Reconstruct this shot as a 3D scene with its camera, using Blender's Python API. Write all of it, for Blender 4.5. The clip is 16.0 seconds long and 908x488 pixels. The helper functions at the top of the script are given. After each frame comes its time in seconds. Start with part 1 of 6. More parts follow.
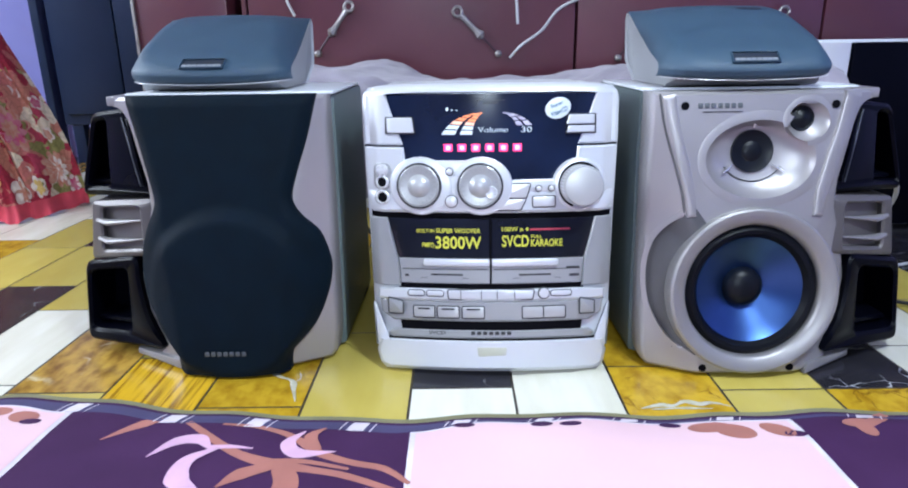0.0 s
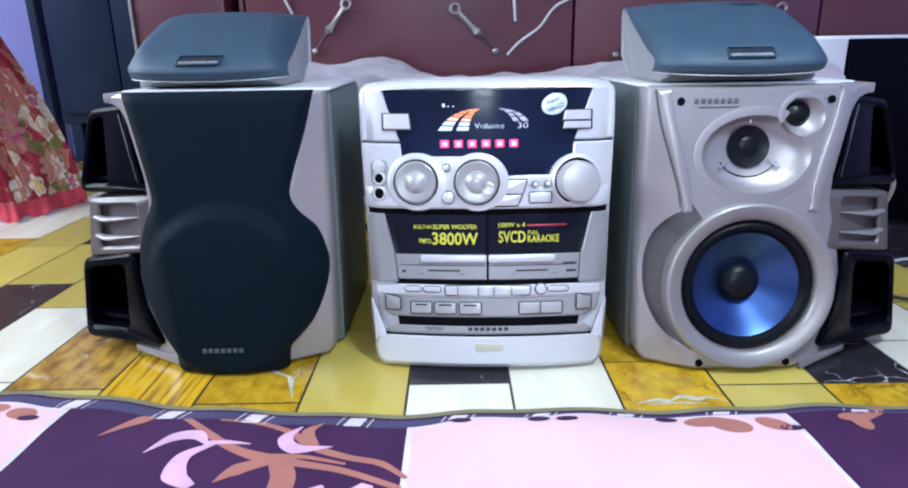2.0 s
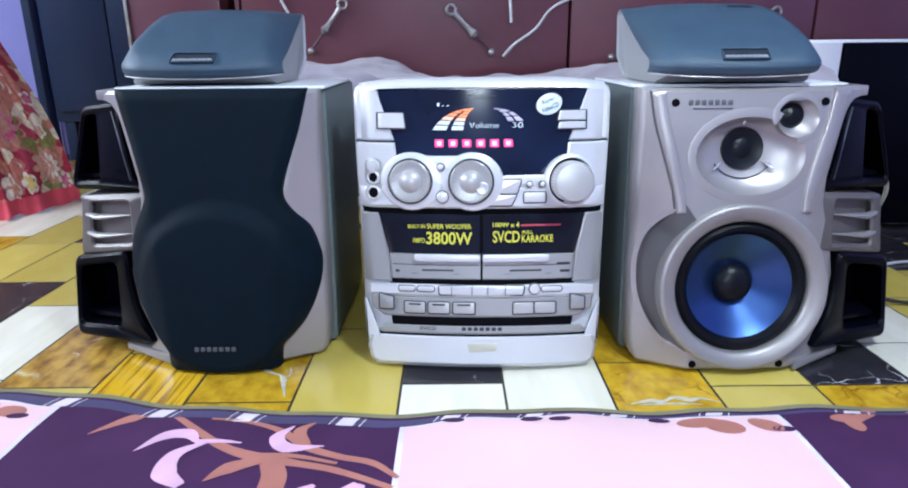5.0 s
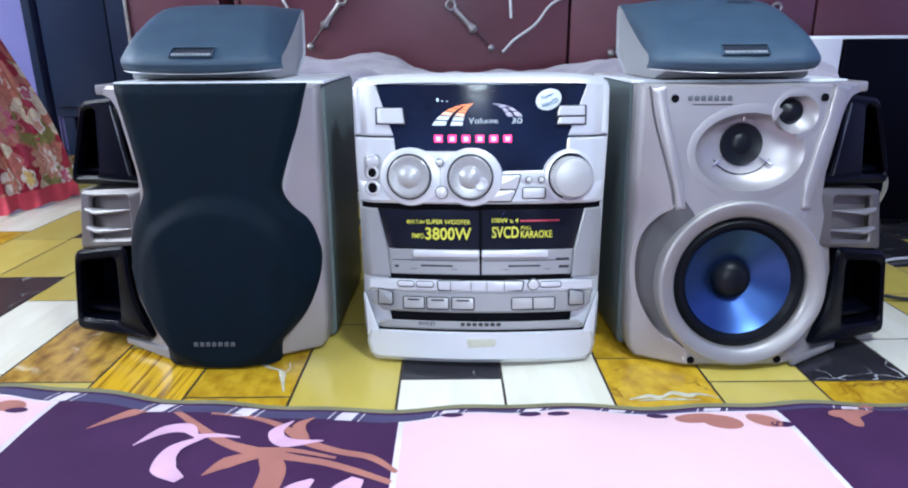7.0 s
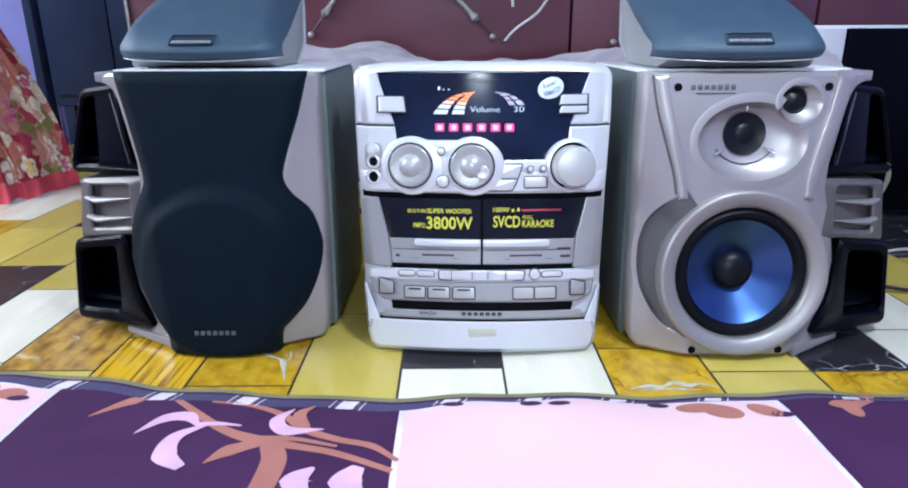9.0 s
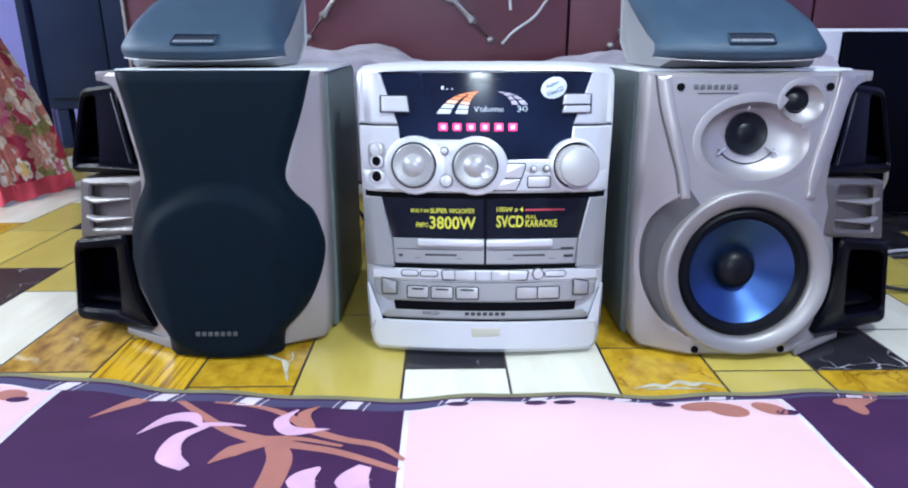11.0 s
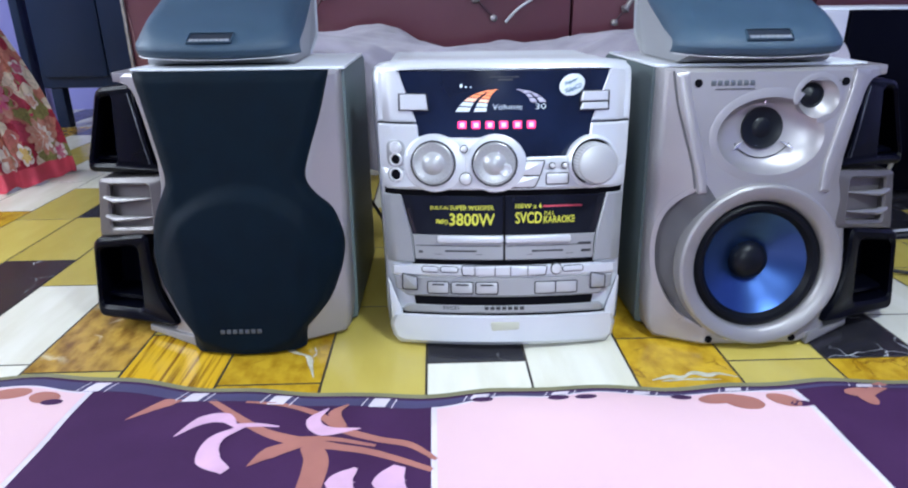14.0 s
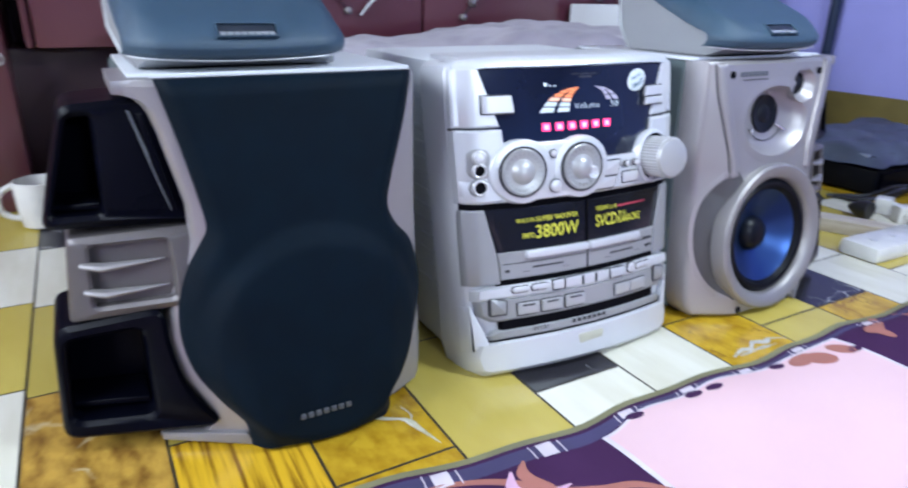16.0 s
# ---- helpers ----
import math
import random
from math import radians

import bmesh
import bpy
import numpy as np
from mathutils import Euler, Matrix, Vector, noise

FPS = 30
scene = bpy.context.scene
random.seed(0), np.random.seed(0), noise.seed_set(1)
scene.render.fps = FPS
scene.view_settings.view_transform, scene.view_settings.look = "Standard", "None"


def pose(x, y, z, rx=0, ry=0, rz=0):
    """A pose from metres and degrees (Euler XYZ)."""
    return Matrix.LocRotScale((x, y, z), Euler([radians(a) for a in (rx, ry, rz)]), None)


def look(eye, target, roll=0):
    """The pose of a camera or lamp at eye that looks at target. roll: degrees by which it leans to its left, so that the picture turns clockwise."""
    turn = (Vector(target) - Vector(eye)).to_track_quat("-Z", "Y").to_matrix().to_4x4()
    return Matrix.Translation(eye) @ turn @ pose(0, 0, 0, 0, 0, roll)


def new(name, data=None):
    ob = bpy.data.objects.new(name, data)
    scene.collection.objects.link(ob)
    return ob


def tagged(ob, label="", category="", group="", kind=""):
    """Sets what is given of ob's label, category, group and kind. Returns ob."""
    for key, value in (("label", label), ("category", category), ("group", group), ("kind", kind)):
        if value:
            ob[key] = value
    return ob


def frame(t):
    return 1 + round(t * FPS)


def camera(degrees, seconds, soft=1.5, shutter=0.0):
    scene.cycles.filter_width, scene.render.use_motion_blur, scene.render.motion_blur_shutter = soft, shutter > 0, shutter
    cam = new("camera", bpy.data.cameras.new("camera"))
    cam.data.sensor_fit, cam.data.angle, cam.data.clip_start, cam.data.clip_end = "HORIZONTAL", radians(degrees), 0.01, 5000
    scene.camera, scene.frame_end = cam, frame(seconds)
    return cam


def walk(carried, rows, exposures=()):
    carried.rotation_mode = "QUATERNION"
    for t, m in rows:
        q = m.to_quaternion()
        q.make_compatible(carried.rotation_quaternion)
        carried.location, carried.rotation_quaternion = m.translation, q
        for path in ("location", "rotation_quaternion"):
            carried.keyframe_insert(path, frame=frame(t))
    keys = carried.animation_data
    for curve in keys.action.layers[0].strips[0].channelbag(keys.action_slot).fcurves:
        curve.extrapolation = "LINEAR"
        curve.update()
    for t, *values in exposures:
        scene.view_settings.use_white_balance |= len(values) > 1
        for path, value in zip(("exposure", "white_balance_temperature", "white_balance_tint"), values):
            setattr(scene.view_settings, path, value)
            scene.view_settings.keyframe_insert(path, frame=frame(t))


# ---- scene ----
cam = camera(69.69, 16.0, soft=2.0, shutter=0.5)
# seconds, eye in metres, turn in degrees
ROWS = [
    (0.0, 0.0000, -0.0000, 0.3910, 73.27, 0.79, 0.00),
    (0.5, 0.0009, -0.0016, 0.3870, 73.41, 0.66, -0.06),
    (1.0, 0.0009, -0.0016, 0.3879, 73.20, 0.53, -0.11),
    (1.5, 0.0032, -0.0022, 0.3881, 73.04, 0.78, -0.13),
    (2.0, 0.0028, -0.0022, 0.3883, 73.15, 0.91, -0.11),
    (2.5, 0.0047, -0.0010, 0.3899, 73.10, 0.99, -0.09),
    (3.0, 0.0009, -0.0019, 0.3843, 73.44, 0.67, -0.13),
    (3.5, 0.0018, -0.0021, 0.3865, 73.24, 0.59, -0.12),
    (4.0, 0.0044, -0.0020, 0.3862, 73.35, 0.54, -0.20),
    (6.5, 0.0044, -0.0012, 0.3838, 73.13, 0.38, -0.54),
    (7.0, 0.0051, -0.0022, 0.3842, 73.00, 0.34, -0.40),
    (7.5, 0.0051, -0.0016, 0.3831, 72.84, 0.33, -0.28),
    (8.0, 0.0046, -0.0022, 0.3834, 72.63, 0.39, -0.44),
    (8.5, 0.0029, -0.0016, 0.3812, 72.45, 0.35, -0.53),
    (9.0, 0.0043, -0.0006, 0.3820, 72.18, 0.21, -0.31),
    (11.3, -0.0090, -0.0012, 0.3750, 72.88, -0.10, -1.10),
    (11.5, -0.0077, -0.0049, 0.3831, 73.52, -0.33, -1.16),
    (12.0, -0.0063, -0.0099, 0.4043, 72.06, -0.15, -1.51),
    (12.5, -0.0091, -0.0079, 0.4071, 71.53, -0.32, -1.38),
    (13.0, -0.0088, -0.0082, 0.4061, 71.04, -0.05, -1.11),
    (13.5, -0.0133, -0.0068, 0.4074, 70.92, 0.26, -1.49),
    (14.0, -0.0417, 0.0014, 0.4150, 69.59, 0.57, -1.84),
    (14.5, -0.1054, 0.0428, 0.4140, 68.56, 1.75, -7.05),
    (15.0, -0.2716, 0.1218, 0.4049, 68.91, 0.82, -12.02),
    (15.5, -0.4060, 0.1744, 0.4233, 69.39, -0.65, -20.14),
    (16.0, -0.4426, 0.2097, 0.4073, 69.28, -1.01, -29.26),
]
EXPOSURE = 0.06
walk(cam, [(t, pose(x, y, z, rx, ry, rz)) for t, x, y, z, rx, ry, rz in ROWS], [(0.0, EXPOSURE, 6400, 13), (13.0, EXPOSURE, 6400, 13), (14.6, EXPOSURE - 0.13, 6420, 13), (16.0, EXPOSURE - 0.10, 6400, 13)])

# ---- light: a cool tube lamp high on the wall behind the camera, and a dim sky for what leaks in ----
world = bpy.data.worlds.new("world")
scene.world = world
world.use_nodes = True
sky = world.node_tree.nodes.new("ShaderNodeTexSky")
sky.sky_type, sky.sun_disc, sky.sun_elevation, sky.sun_rotation = "NISHITA", False, radians(35), radians(160)
world.node_tree.links.new(sky.outputs[0], world.node_tree.nodes["Background"].inputs[0])
world.node_tree.nodes["Background"].inputs[1].default_value = 0.08


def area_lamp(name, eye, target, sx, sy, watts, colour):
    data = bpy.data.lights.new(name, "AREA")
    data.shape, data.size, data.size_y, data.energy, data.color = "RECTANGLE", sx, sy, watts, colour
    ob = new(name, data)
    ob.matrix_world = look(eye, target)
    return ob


area_lamp("tube_lamp_light", (-0.06, -1.60, 0.99), (0.0, 0.9, 0.28), 0.30, 0.12, 20, (0.77, 0.92, 1.0))
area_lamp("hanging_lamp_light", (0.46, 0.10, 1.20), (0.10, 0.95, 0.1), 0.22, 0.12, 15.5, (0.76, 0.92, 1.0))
# unseen fill from the left, added to brighten that side
area_lamp("added_left_fill", (-2.27, 0.60, 1.35), (0.0, 0.75, 0.2), 2.15, 0.9, 86, (0.78, 0.90, 1.0))


# ---- materials ----
def floral_print(name):
    """A busy printed cotton: warped cells of rose, peach, cream and olive on red."""
    m = material(name, (0.30, 0.022, 0.035), 0.85, bump=0.3, bump_scale=700)
    nt = m.node_tree
    co = nt.nodes.new("ShaderNodeTexCoord")
    warp = nt.nodes.new("ShaderNodeTexNoise")
    warp.inputs["Scale"].default_value, warp.inputs["Detail"].default_value = 22, 3
    nt.links.new(co.outputs["Object"], warp.inputs["Vector"])
    mixv = nt.nodes.new("ShaderNodeVectorMath")
    mixv.operation = "MULTIPLY_ADD"
    mixv.inputs[1].default_value = (0.045, 0.045, 0.045)
    nt.links.new(warp.outputs["Color"], mixv.inputs[0])
    nt.links.new(co.outputs["Object"], mixv.inputs[2])
    cells = nt.nodes.new("ShaderNodeTexVoronoi")
    cells.inputs["Scale"].default_value = 26
    nt.links.new(mixv.outputs[0], cells.inputs["Vector"])
    pick = nt.nodes.new("ShaderNodeSeparateColor")
    nt.links.new(cells.outputs["Color"], pick.inputs[0])
    ramp = nt.nodes.new("ShaderNodeValToRGB")
    ramp.color_ramp.interpolation = "CONSTANT"
    stops = [(0.0, (0.33, 0.014, 0.038)), (0.36, (0.42, 0.040, 0.080)), (0.52, (0.48, 0.17, 0.12)), (0.66, (0.24, 0.21, 0.065)), (0.76, (0.68, 0.56, 0.42)), (0.86, (0.52, 0.15, 0.13))]
    ramp.color_ramp.elements[0].color = (*stops[0][1], 1)
    ramp.color_ramp.elements[1].position, ramp.color_ramp.elements[1].color = stops[1][0], (*stops[1][1], 1)
    for q, c in stops[2:]:
        ramp.color_ramp.elements.new(q).color = (*c, 1)
    nt.links.new(pick.outputs[0], ramp.inputs[0])
    fine = nt.nodes.new("ShaderNodeTexVoronoi")
    fine.feature = "DISTANCE_TO_EDGE"
    fine.inputs["Scale"].default_value = 60
    nt.links.new(mixv.outputs[0], fine.inputs["Vector"])
    edge = nt.nodes.new("ShaderNodeMapRange")
    edge.inputs["From Max"].default_value, edge.inputs["To Min"].default_value = 0.10, 0.62
    nt.links.new(fine.outputs["Distance"], edge.inputs["Value"])
    hsv = nt.nodes.new("ShaderNodeHueSaturation")
    nt.links.new(edge.outputs[0], hsv.inputs["Value"])
    nt.links.new(ramp.outputs[0], hsv.inputs["Color"])
    nt.links.new(hsv.outputs[0], nt.nodes["Principled BSDF"].inputs["Base Color"])
    return m


def material(name, colour, rough=0.5, metal=0.0, colour2=None, scale=20.0, amount=1.0, bump=0.0, bump_scale=200.0, spread=0.0,
             coat=0.0, spec=0.5, detail=6.0, stretch=(1, 1, 1), emit=0.0, sharp=(0.35, 0.65), sheen=0.0):
    """A surface with a large-scale mottling between two colours, a fine relief and, where asked, a change from piece to piece."""
    m = bpy.data.materials.new(name)
    m.use_nodes = True
    nt = m.node_tree
    p = nt.nodes["Principled BSDF"]
    p.inputs["Roughness"].default_value = rough
    p.inputs["Metallic"].default_value = metal
    p.inputs["Coat Weight"].default_value = coat
    p.inputs["Specular IOR Level"].default_value = spec
    p.inputs["Coat Roughness"].default_value = 0.12
    p.inputs["Sheen Weight"].default_value = sheen
    co = nt.nodes.new("ShaderNodeTexCoord")
    mp = nt.nodes.new("ShaderNodeMapping")
    mp.inputs["Scale"].default_value = stretch
    nt.links.new(co.outputs["Object"], mp.inputs[0])
    n1 = nt.nodes.new("ShaderNodeTexNoise")
    n1.inputs["Scale"].default_value, n1.inputs["Detail"].default_value = scale, detail
    nt.links.new(mp.outputs[0], n1.inputs["Vector"])
    ramp = nt.nodes.new("ShaderNodeValToRGB")
    c2 = colour2 or tuple(c * 0.82 for c in colour)
    ramp.color_ramp.elements[0].position, ramp.color_ramp.elements[1].position = sharp
    ramp.color_ramp.elements[0].color = (*c2, 1)
    ramp.color_ramp.elements[1].color = (*colour, 1)
    nt.links.new(n1.outputs["Fac"], ramp.inputs[0])
    out = ramp.outputs[0]
    if spread:
        info = nt.nodes.new("ShaderNodeObjectInfo")
        hsv = nt.nodes.new("ShaderNodeHueSaturation")
        rng = nt.nodes.new("ShaderNodeMapRange")
        rng.inputs["To Min"].default_value, rng.inputs["To Max"].default_value = 1 - spread, 1 + spread
        nt.links.new(info.outputs["Random"], rng.inputs["Value"])
        nt.links.new(rng.outputs[0], hsv.inputs["Value"])
        nt.links.new(out, hsv.inputs["Color"])
        out = hsv.outputs[0]
    nt.links.new(out, p.inputs["Base Color"])
    n2 = nt.nodes.new("ShaderNodeTexNoise")
    n2.inputs["Scale"].default_value = bump_scale
    nt.links.new(co.outputs["Object"], n2.inputs["Vector"])
    rr = nt.nodes.new("ShaderNodeMapRange")
    rr.inputs["To Min"].default_value, rr.inputs["To Max"].default_value = max(0.02, rough - 0.08), min(1, rough + 0.08)
    nt.links.new(n1.outputs["Fac"], rr.inputs["Value"])
    nt.links.new(rr.outputs[0], p.inputs["Roughness"])
    if bump:
        b = nt.nodes.new("ShaderNodeBump")
        b.inputs["Strength"].default_value, b.inputs["Distance"].default_value = bump, 0.0008
        nt.links.new(n2.outputs["Fac"], b.inputs["Height"])
        nt.links.new(b.outputs[0], p.inputs["Normal"])
    if emit:
        p.inputs["Emission Color"].default_value = (*colour, 1)
        p.inputs["Emission Strength"].default_value = emit
    return m


SILVER = material("silver_paint", (0.66, 0.66, 0.68), 0.36, 0.28, (0.60, 0.60, 0.63), 6, bump=0.10, bump_scale=1400)
LILAC = material("lilac_silver_paint", (0.400, 0.378, 0.388), 0.40, 0.58, (0.355, 0.335, 0.345), 6, bump=0.10, bump_scale=1400)
RIMSILVER = material("rim_silver", (0.335, 0.32, 0.32), 0.43, 0.55, (0.30, 0.285, 0.29), 8, bump=0.06, bump_scale=1400)
UNITGREY = material("unit_grey_silver", (0.37, 0.375, 0.385), 0.40, 0.35, (0.33, 0.335, 0.345), 7, bump=0.08, bump_scale=1300)
KEYGREY = material("key_silver", (0.46, 0.46, 0.465), 0.36, 0.3, (0.42, 0.42, 0.43), 12, bump=0.05, bump_scale=1300)
WHITEPLASTIC = material("white_silver_plastic", (0.67, 0.685, 0.715), 0.36, 0.28, (0.61, 0.62, 0.66), 5, bump=0.05, bump_scale=900)
CHROME = material("bright_trim", (0.82, 0.82, 0.84), 0.2, 0.8)
GREYSIDE = material("grey_vinyl", (0.110, 0.142, 0.146), 0.42, 0.0, (0.092, 0.122, 0.127), 9, bump=0.25, bump_scale=700, spec=0.3)
UNITSIDE = material("pale_steel_casing", (0.75, 0.78, 0.81), 0.42, 0.12, (0.69, 0.72, 0.76), 4, bump=0.1, bump_scale=500)
GRILLE = material("grille_cloth", (0.0012, 0.0070, 0.0142), 0.62, 0.0, (0.0009, 0.0053, 0.0110), 30, bump=0.4, bump_scale=1500, spec=0.09, sheen=0.010)
SATGRILLE = material("satellite_grille_cloth", (0.028, 0.066, 0.108), 0.50, 0.0, (0.023, 0.056, 0.093), 30, bump=0.5, bump_scale=1500, spec=0.60)
GLOSSBLACK = material("black_plastic", (0.0015, 0.0018, 0.0050), 0.30, 0.0, (0.0011, 0.0014, 0.0040), 12, spec=0.07)
HOLE = material("dark_hollow", (0.003, 0.003, 0.005), 0.6, spec=0.05)
DISPLAY = material("display_window", (0.008, 0.015, 0.040), 0.08, 0.0, (0.005, 0.008, 0.018), 10, coat=0.2, spec=0.4)
TAPEWIN = material("cassette_window", (0.010, 0.012, 0.019), 0.14, 0.0, (0.007, 0.008, 0.013), 14, coat=0.1, spec=0.3)
RUBBER = material("black_rubber", (0.0025, 0.0032, 0.0065), 0.48, 0.0, bump=0.2, bump_scale=600, spec=0.16)
BLUECONE = material("blue_metal_cone", (0.050, 0.108, 0.295), 0.35, 0.95, (0.040, 0.090, 0.255), 15)
DOME = material("dark_dome", (0.0045, 0.006, 0.010), 0.36, spec=0.22)
YELLOWINK = material("yellow_ink", (0.66, 0.64, 0.06), 0.5)
REDINK = material("red_ink", (0.5, 0.05, 0.08), 0.5)
GREYINK = material("grey_ink", (0.030, 0.030, 0.036), 0.5)
PINKLED = material("pink_led", (1.0, 0.05, 0.22), 0.4, emit=1.6)
LEDCORE = material("led_core", (1.0, 0.45, 0.62), 0.4, emit=1.1)
VFDWHITE = material("fluorescent_white", (0.70, 0.82, 0.90), 0.4, emit=0.22)
VFDPEACH = material("fluorescent_peach", (1.0, 0.58, 0.42), 0.4, emit=0.38)
VFDDIM = material("fluorescent_dim", (0.46, 0.44, 0.56), 0.4, emit=0.10)
VFDORANGE = material("fluorescent_orange", (1.0, 0.30, 0.12), 0.4, emit=0.5)
STICKER = material("sticker_paper", (0.75, 0.82, 0.86), 0.4)
STICKERBLUE = material("sticker_ink", (0.01, 0.12, 0.22), 0.4)
YELLOWTAPE = material("old_label", (0.55, 0.54, 0.44), 0.6)
WALLPAINT = material("lavender_wall_paint", (0.34, 0.345, 0.76), 0.7, 0.0, (0.30, 0.305, 0.69), 3, bump=0.2, bump_scale=60)
CEILINGPAINT = material("white_ceiling_paint", (0.78, 0.78, 0.80), 0.8, 0.0, (0.74, 0.74, 0.76), 3)
MAROON = material("maroon_steel_paint", (0.104, 0.025, 0.040), 0.34, 0.0, (0.080, 0.018, 0.030), 4, bump=0.12, bump_scale=90, spec=0.6, coat=0.65)
MAROON.node_tree.nodes["Principled BSDF"].inputs["Coat Roughness"].default_value = 0.27
MAROONDARK = material("dark_maroon_paint", (0.035, 0.012, 0.02), 0.5)
SLATE = material("slate_blue_paint", (0.014, 0.027, 0.066), 0.36, 0.0, (0.010, 0.020, 0.052), 3, spec=0.3)
LAVCLOTH = material("lavender_cloth", (0.36, 0.325, 0.38), 0.85, 0.0, (0.22, 0.20, 0.245), 9, bump=0.4, bump_scale=500, sheen=0.2)
OLIVETILE = material("olive_skirting", (0.20, 0.155, 0.05), 0.35, 0.0, (0.14, 0.11, 0.035), 8)
PORCELAIN = material("white_porcelain", (0.80, 0.79, 0.76), 0.18, coat=0.3)
WHITECABLE = material("pale_cable", (0.50, 0.50, 0.52), 0.45)
BLACKCABLE = material("black_cable", (0.015, 0.015, 0.018), 0.45)
STEEL = material("worn_steel", (0.36, 0.34, 0.34), 0.45, 0.75, (0.24, 0.22, 0.22), 40)
PURPLECLOTH = material("purple_sheet", (0.056, 0.018, 0.070), 0.85, 0.0, (0.044, 0.013, 0.056), 14, bump=0.35, bump_scale=900, spec=0.2)
PINKCLOTH = material("pink_print", (0.76, 0.515, 0.555), 0.85, 0.0, (0.71, 0.47, 0.51), 5, bump=0.35, bump_scale=900)
WHITEPRINT = material("white_print", (0.74, 0.66, 0.73), 0.85, bump=0.3, bump_scale=900)
PALEPINK = material("pale_pink_print", (0.70, 0.42, 0.58), 0.85, bump=0.3, bump_scale=900)
SALMON = material("salmon_print", (0.42, 0.160, 0.125), 0.85, 0.0, (0.35, 0.130, 0.105), 20, bump=0.3, bump_scale=900)
OLIVEHEM = material("olive_hem", (0.20, 0.19, 0.10), 0.85, bump=0.3, bump_scale=900)
BLUEBORDER = material("blue_border", (0.058, 0.048, 0.130), 0.85, bump=0.3, bump_scale=900)
REDHEM = material("red_hem", (0.60, 0.06, 0.09), 0.8)
GOUT = material("vinyl_joint", (0.030, 0.022, 0.014), 0.5)
T_YELLOW = material("yellow_vinyl", (0.55, 0.445, 0.108), 0.20, 0.0, (0.46, 0.355, 0.070), 5, stretch=(3, 1, 1), spread=0.10, sharp=(0.3, 0.75))
T_WHITE = material("white_vinyl", (0.74, 0.72, 0.62), 0.22, 0.0, (0.63, 0.60, 0.47), 7, stretch=(3, .6, 1), spread=0.04, sharp=(0.3, 0.6))
T_STRIPE = material("striped_wood_vinyl", (0.62, 0.37, 0.02), 0.20, 0.0, (0.20, 0.090, 0.008), 11, stretch=(13, 0.5, 1), spread=0.06, sharp=(0.38, 0.52))
T_GOLD = material("golden_marble_vinyl", (0.54, 0.34, 0.022), 0.20, 0.0, (0.32, 0.165, 0.008), 48, spread=0.08, sharp=(0.30, 0.60), stretch=(1, 0.7, 1), detail=12)
T_BROWN = material("brown_marble_vinyl", (0.47, 0.28, 0.050), 0.20, 0.0, (0.17, 0.08, 0.016), 30, spread=0.08, sharp=(0.34, 0.60), detail=14, stretch=(1.6, 0.8, 1))
T_DARK = material("dark_marble_vinyl", (0.030, 0.028, 0.034), 0.20, 0.0, (0.018, 0.017, 0.022), 16, spread=0.10)
T_VEIN = material("white_vein", (0.60, 0.57, 0.46), 0.25, 0.0, (0.40, 0.36, 0.24), 60)


def add_veins(m, colour, scale, width, cover):
    """Broken, branching veins printed through a marble pattern."""
    nt = m.node_tree
    p = nt.nodes["Principled BSDF"]
    under = p.inputs["Base Color"].links[0].from_socket
    geo = nt.nodes.new("ShaderNodeNewGeometry")
    warp = nt.nodes.new("ShaderNodeTexNoise")
    warp.inputs["Scale"].default_value, warp.inputs["Detail"].default_value = 30, 5
    nt.links.new(geo.outputs["Position"], warp.inputs["Vector"])
    bend = nt.nodes.new("ShaderNodeVectorMath")
    bend.operation = "MULTIPLY_ADD"
    bend.inputs[1].default_value = (0.05, 0.05, 0.0)
    nt.links.new(warp.outputs["Color"], bend.inputs[0])
    nt.links.new(geo.outputs["Position"], bend.inputs[2])
    cells = nt.nodes.new("ShaderNodeTexVoronoi")
    cells.feature = "DISTANCE_TO_EDGE"
    cells.inputs["Scale"].default_value = scale
    nt.links.new(bend.outputs[0], cells.inputs["Vector"])
    line = nt.nodes.new("ShaderNodeMapRange")
    line.inputs["From Min"].default_value, line.inputs["From Max"].default_value = 0.0, width
    line.inputs["To Min"].default_value, line.inputs["To Max"].default_value = 1.0, 0.0
    nt.links.new(cells.outputs["Distance"], line.inputs["Value"])
    patchy = nt.nodes.new("ShaderNodeTexNoise")
    patchy.inputs["Scale"].default_value = 14
    nt.links.new(geo.outputs["Position"], patchy.inputs["Vector"])
    keep = nt.nodes.new("ShaderNodeMapRange")
    keep.inputs["From Min"].default_value, keep.inputs["From Max"].default_value = cover, cover + 0.10
    nt.links.new(patchy.outputs["Fac"], keep.inputs["Value"])
    both = nt.nodes.new("ShaderNodeMath")
    both.operation = "MULTIPLY"
    nt.links.new(line.outputs[0], both.inputs[0])
    nt.links.new(keep.outputs[0], both.inputs[1])
    mix = nt.nodes.new("ShaderNodeMix")
    mix.data_type = "RGBA"
    nt.links.new(both.outputs[0], mix.inputs["Factor"])
    nt.links.new(under, mix.inputs[6])
    mix.inputs[7].default_value = (*colour, 1)
    nt.links.new(mix.outputs[2], p.inputs["Base Color"])


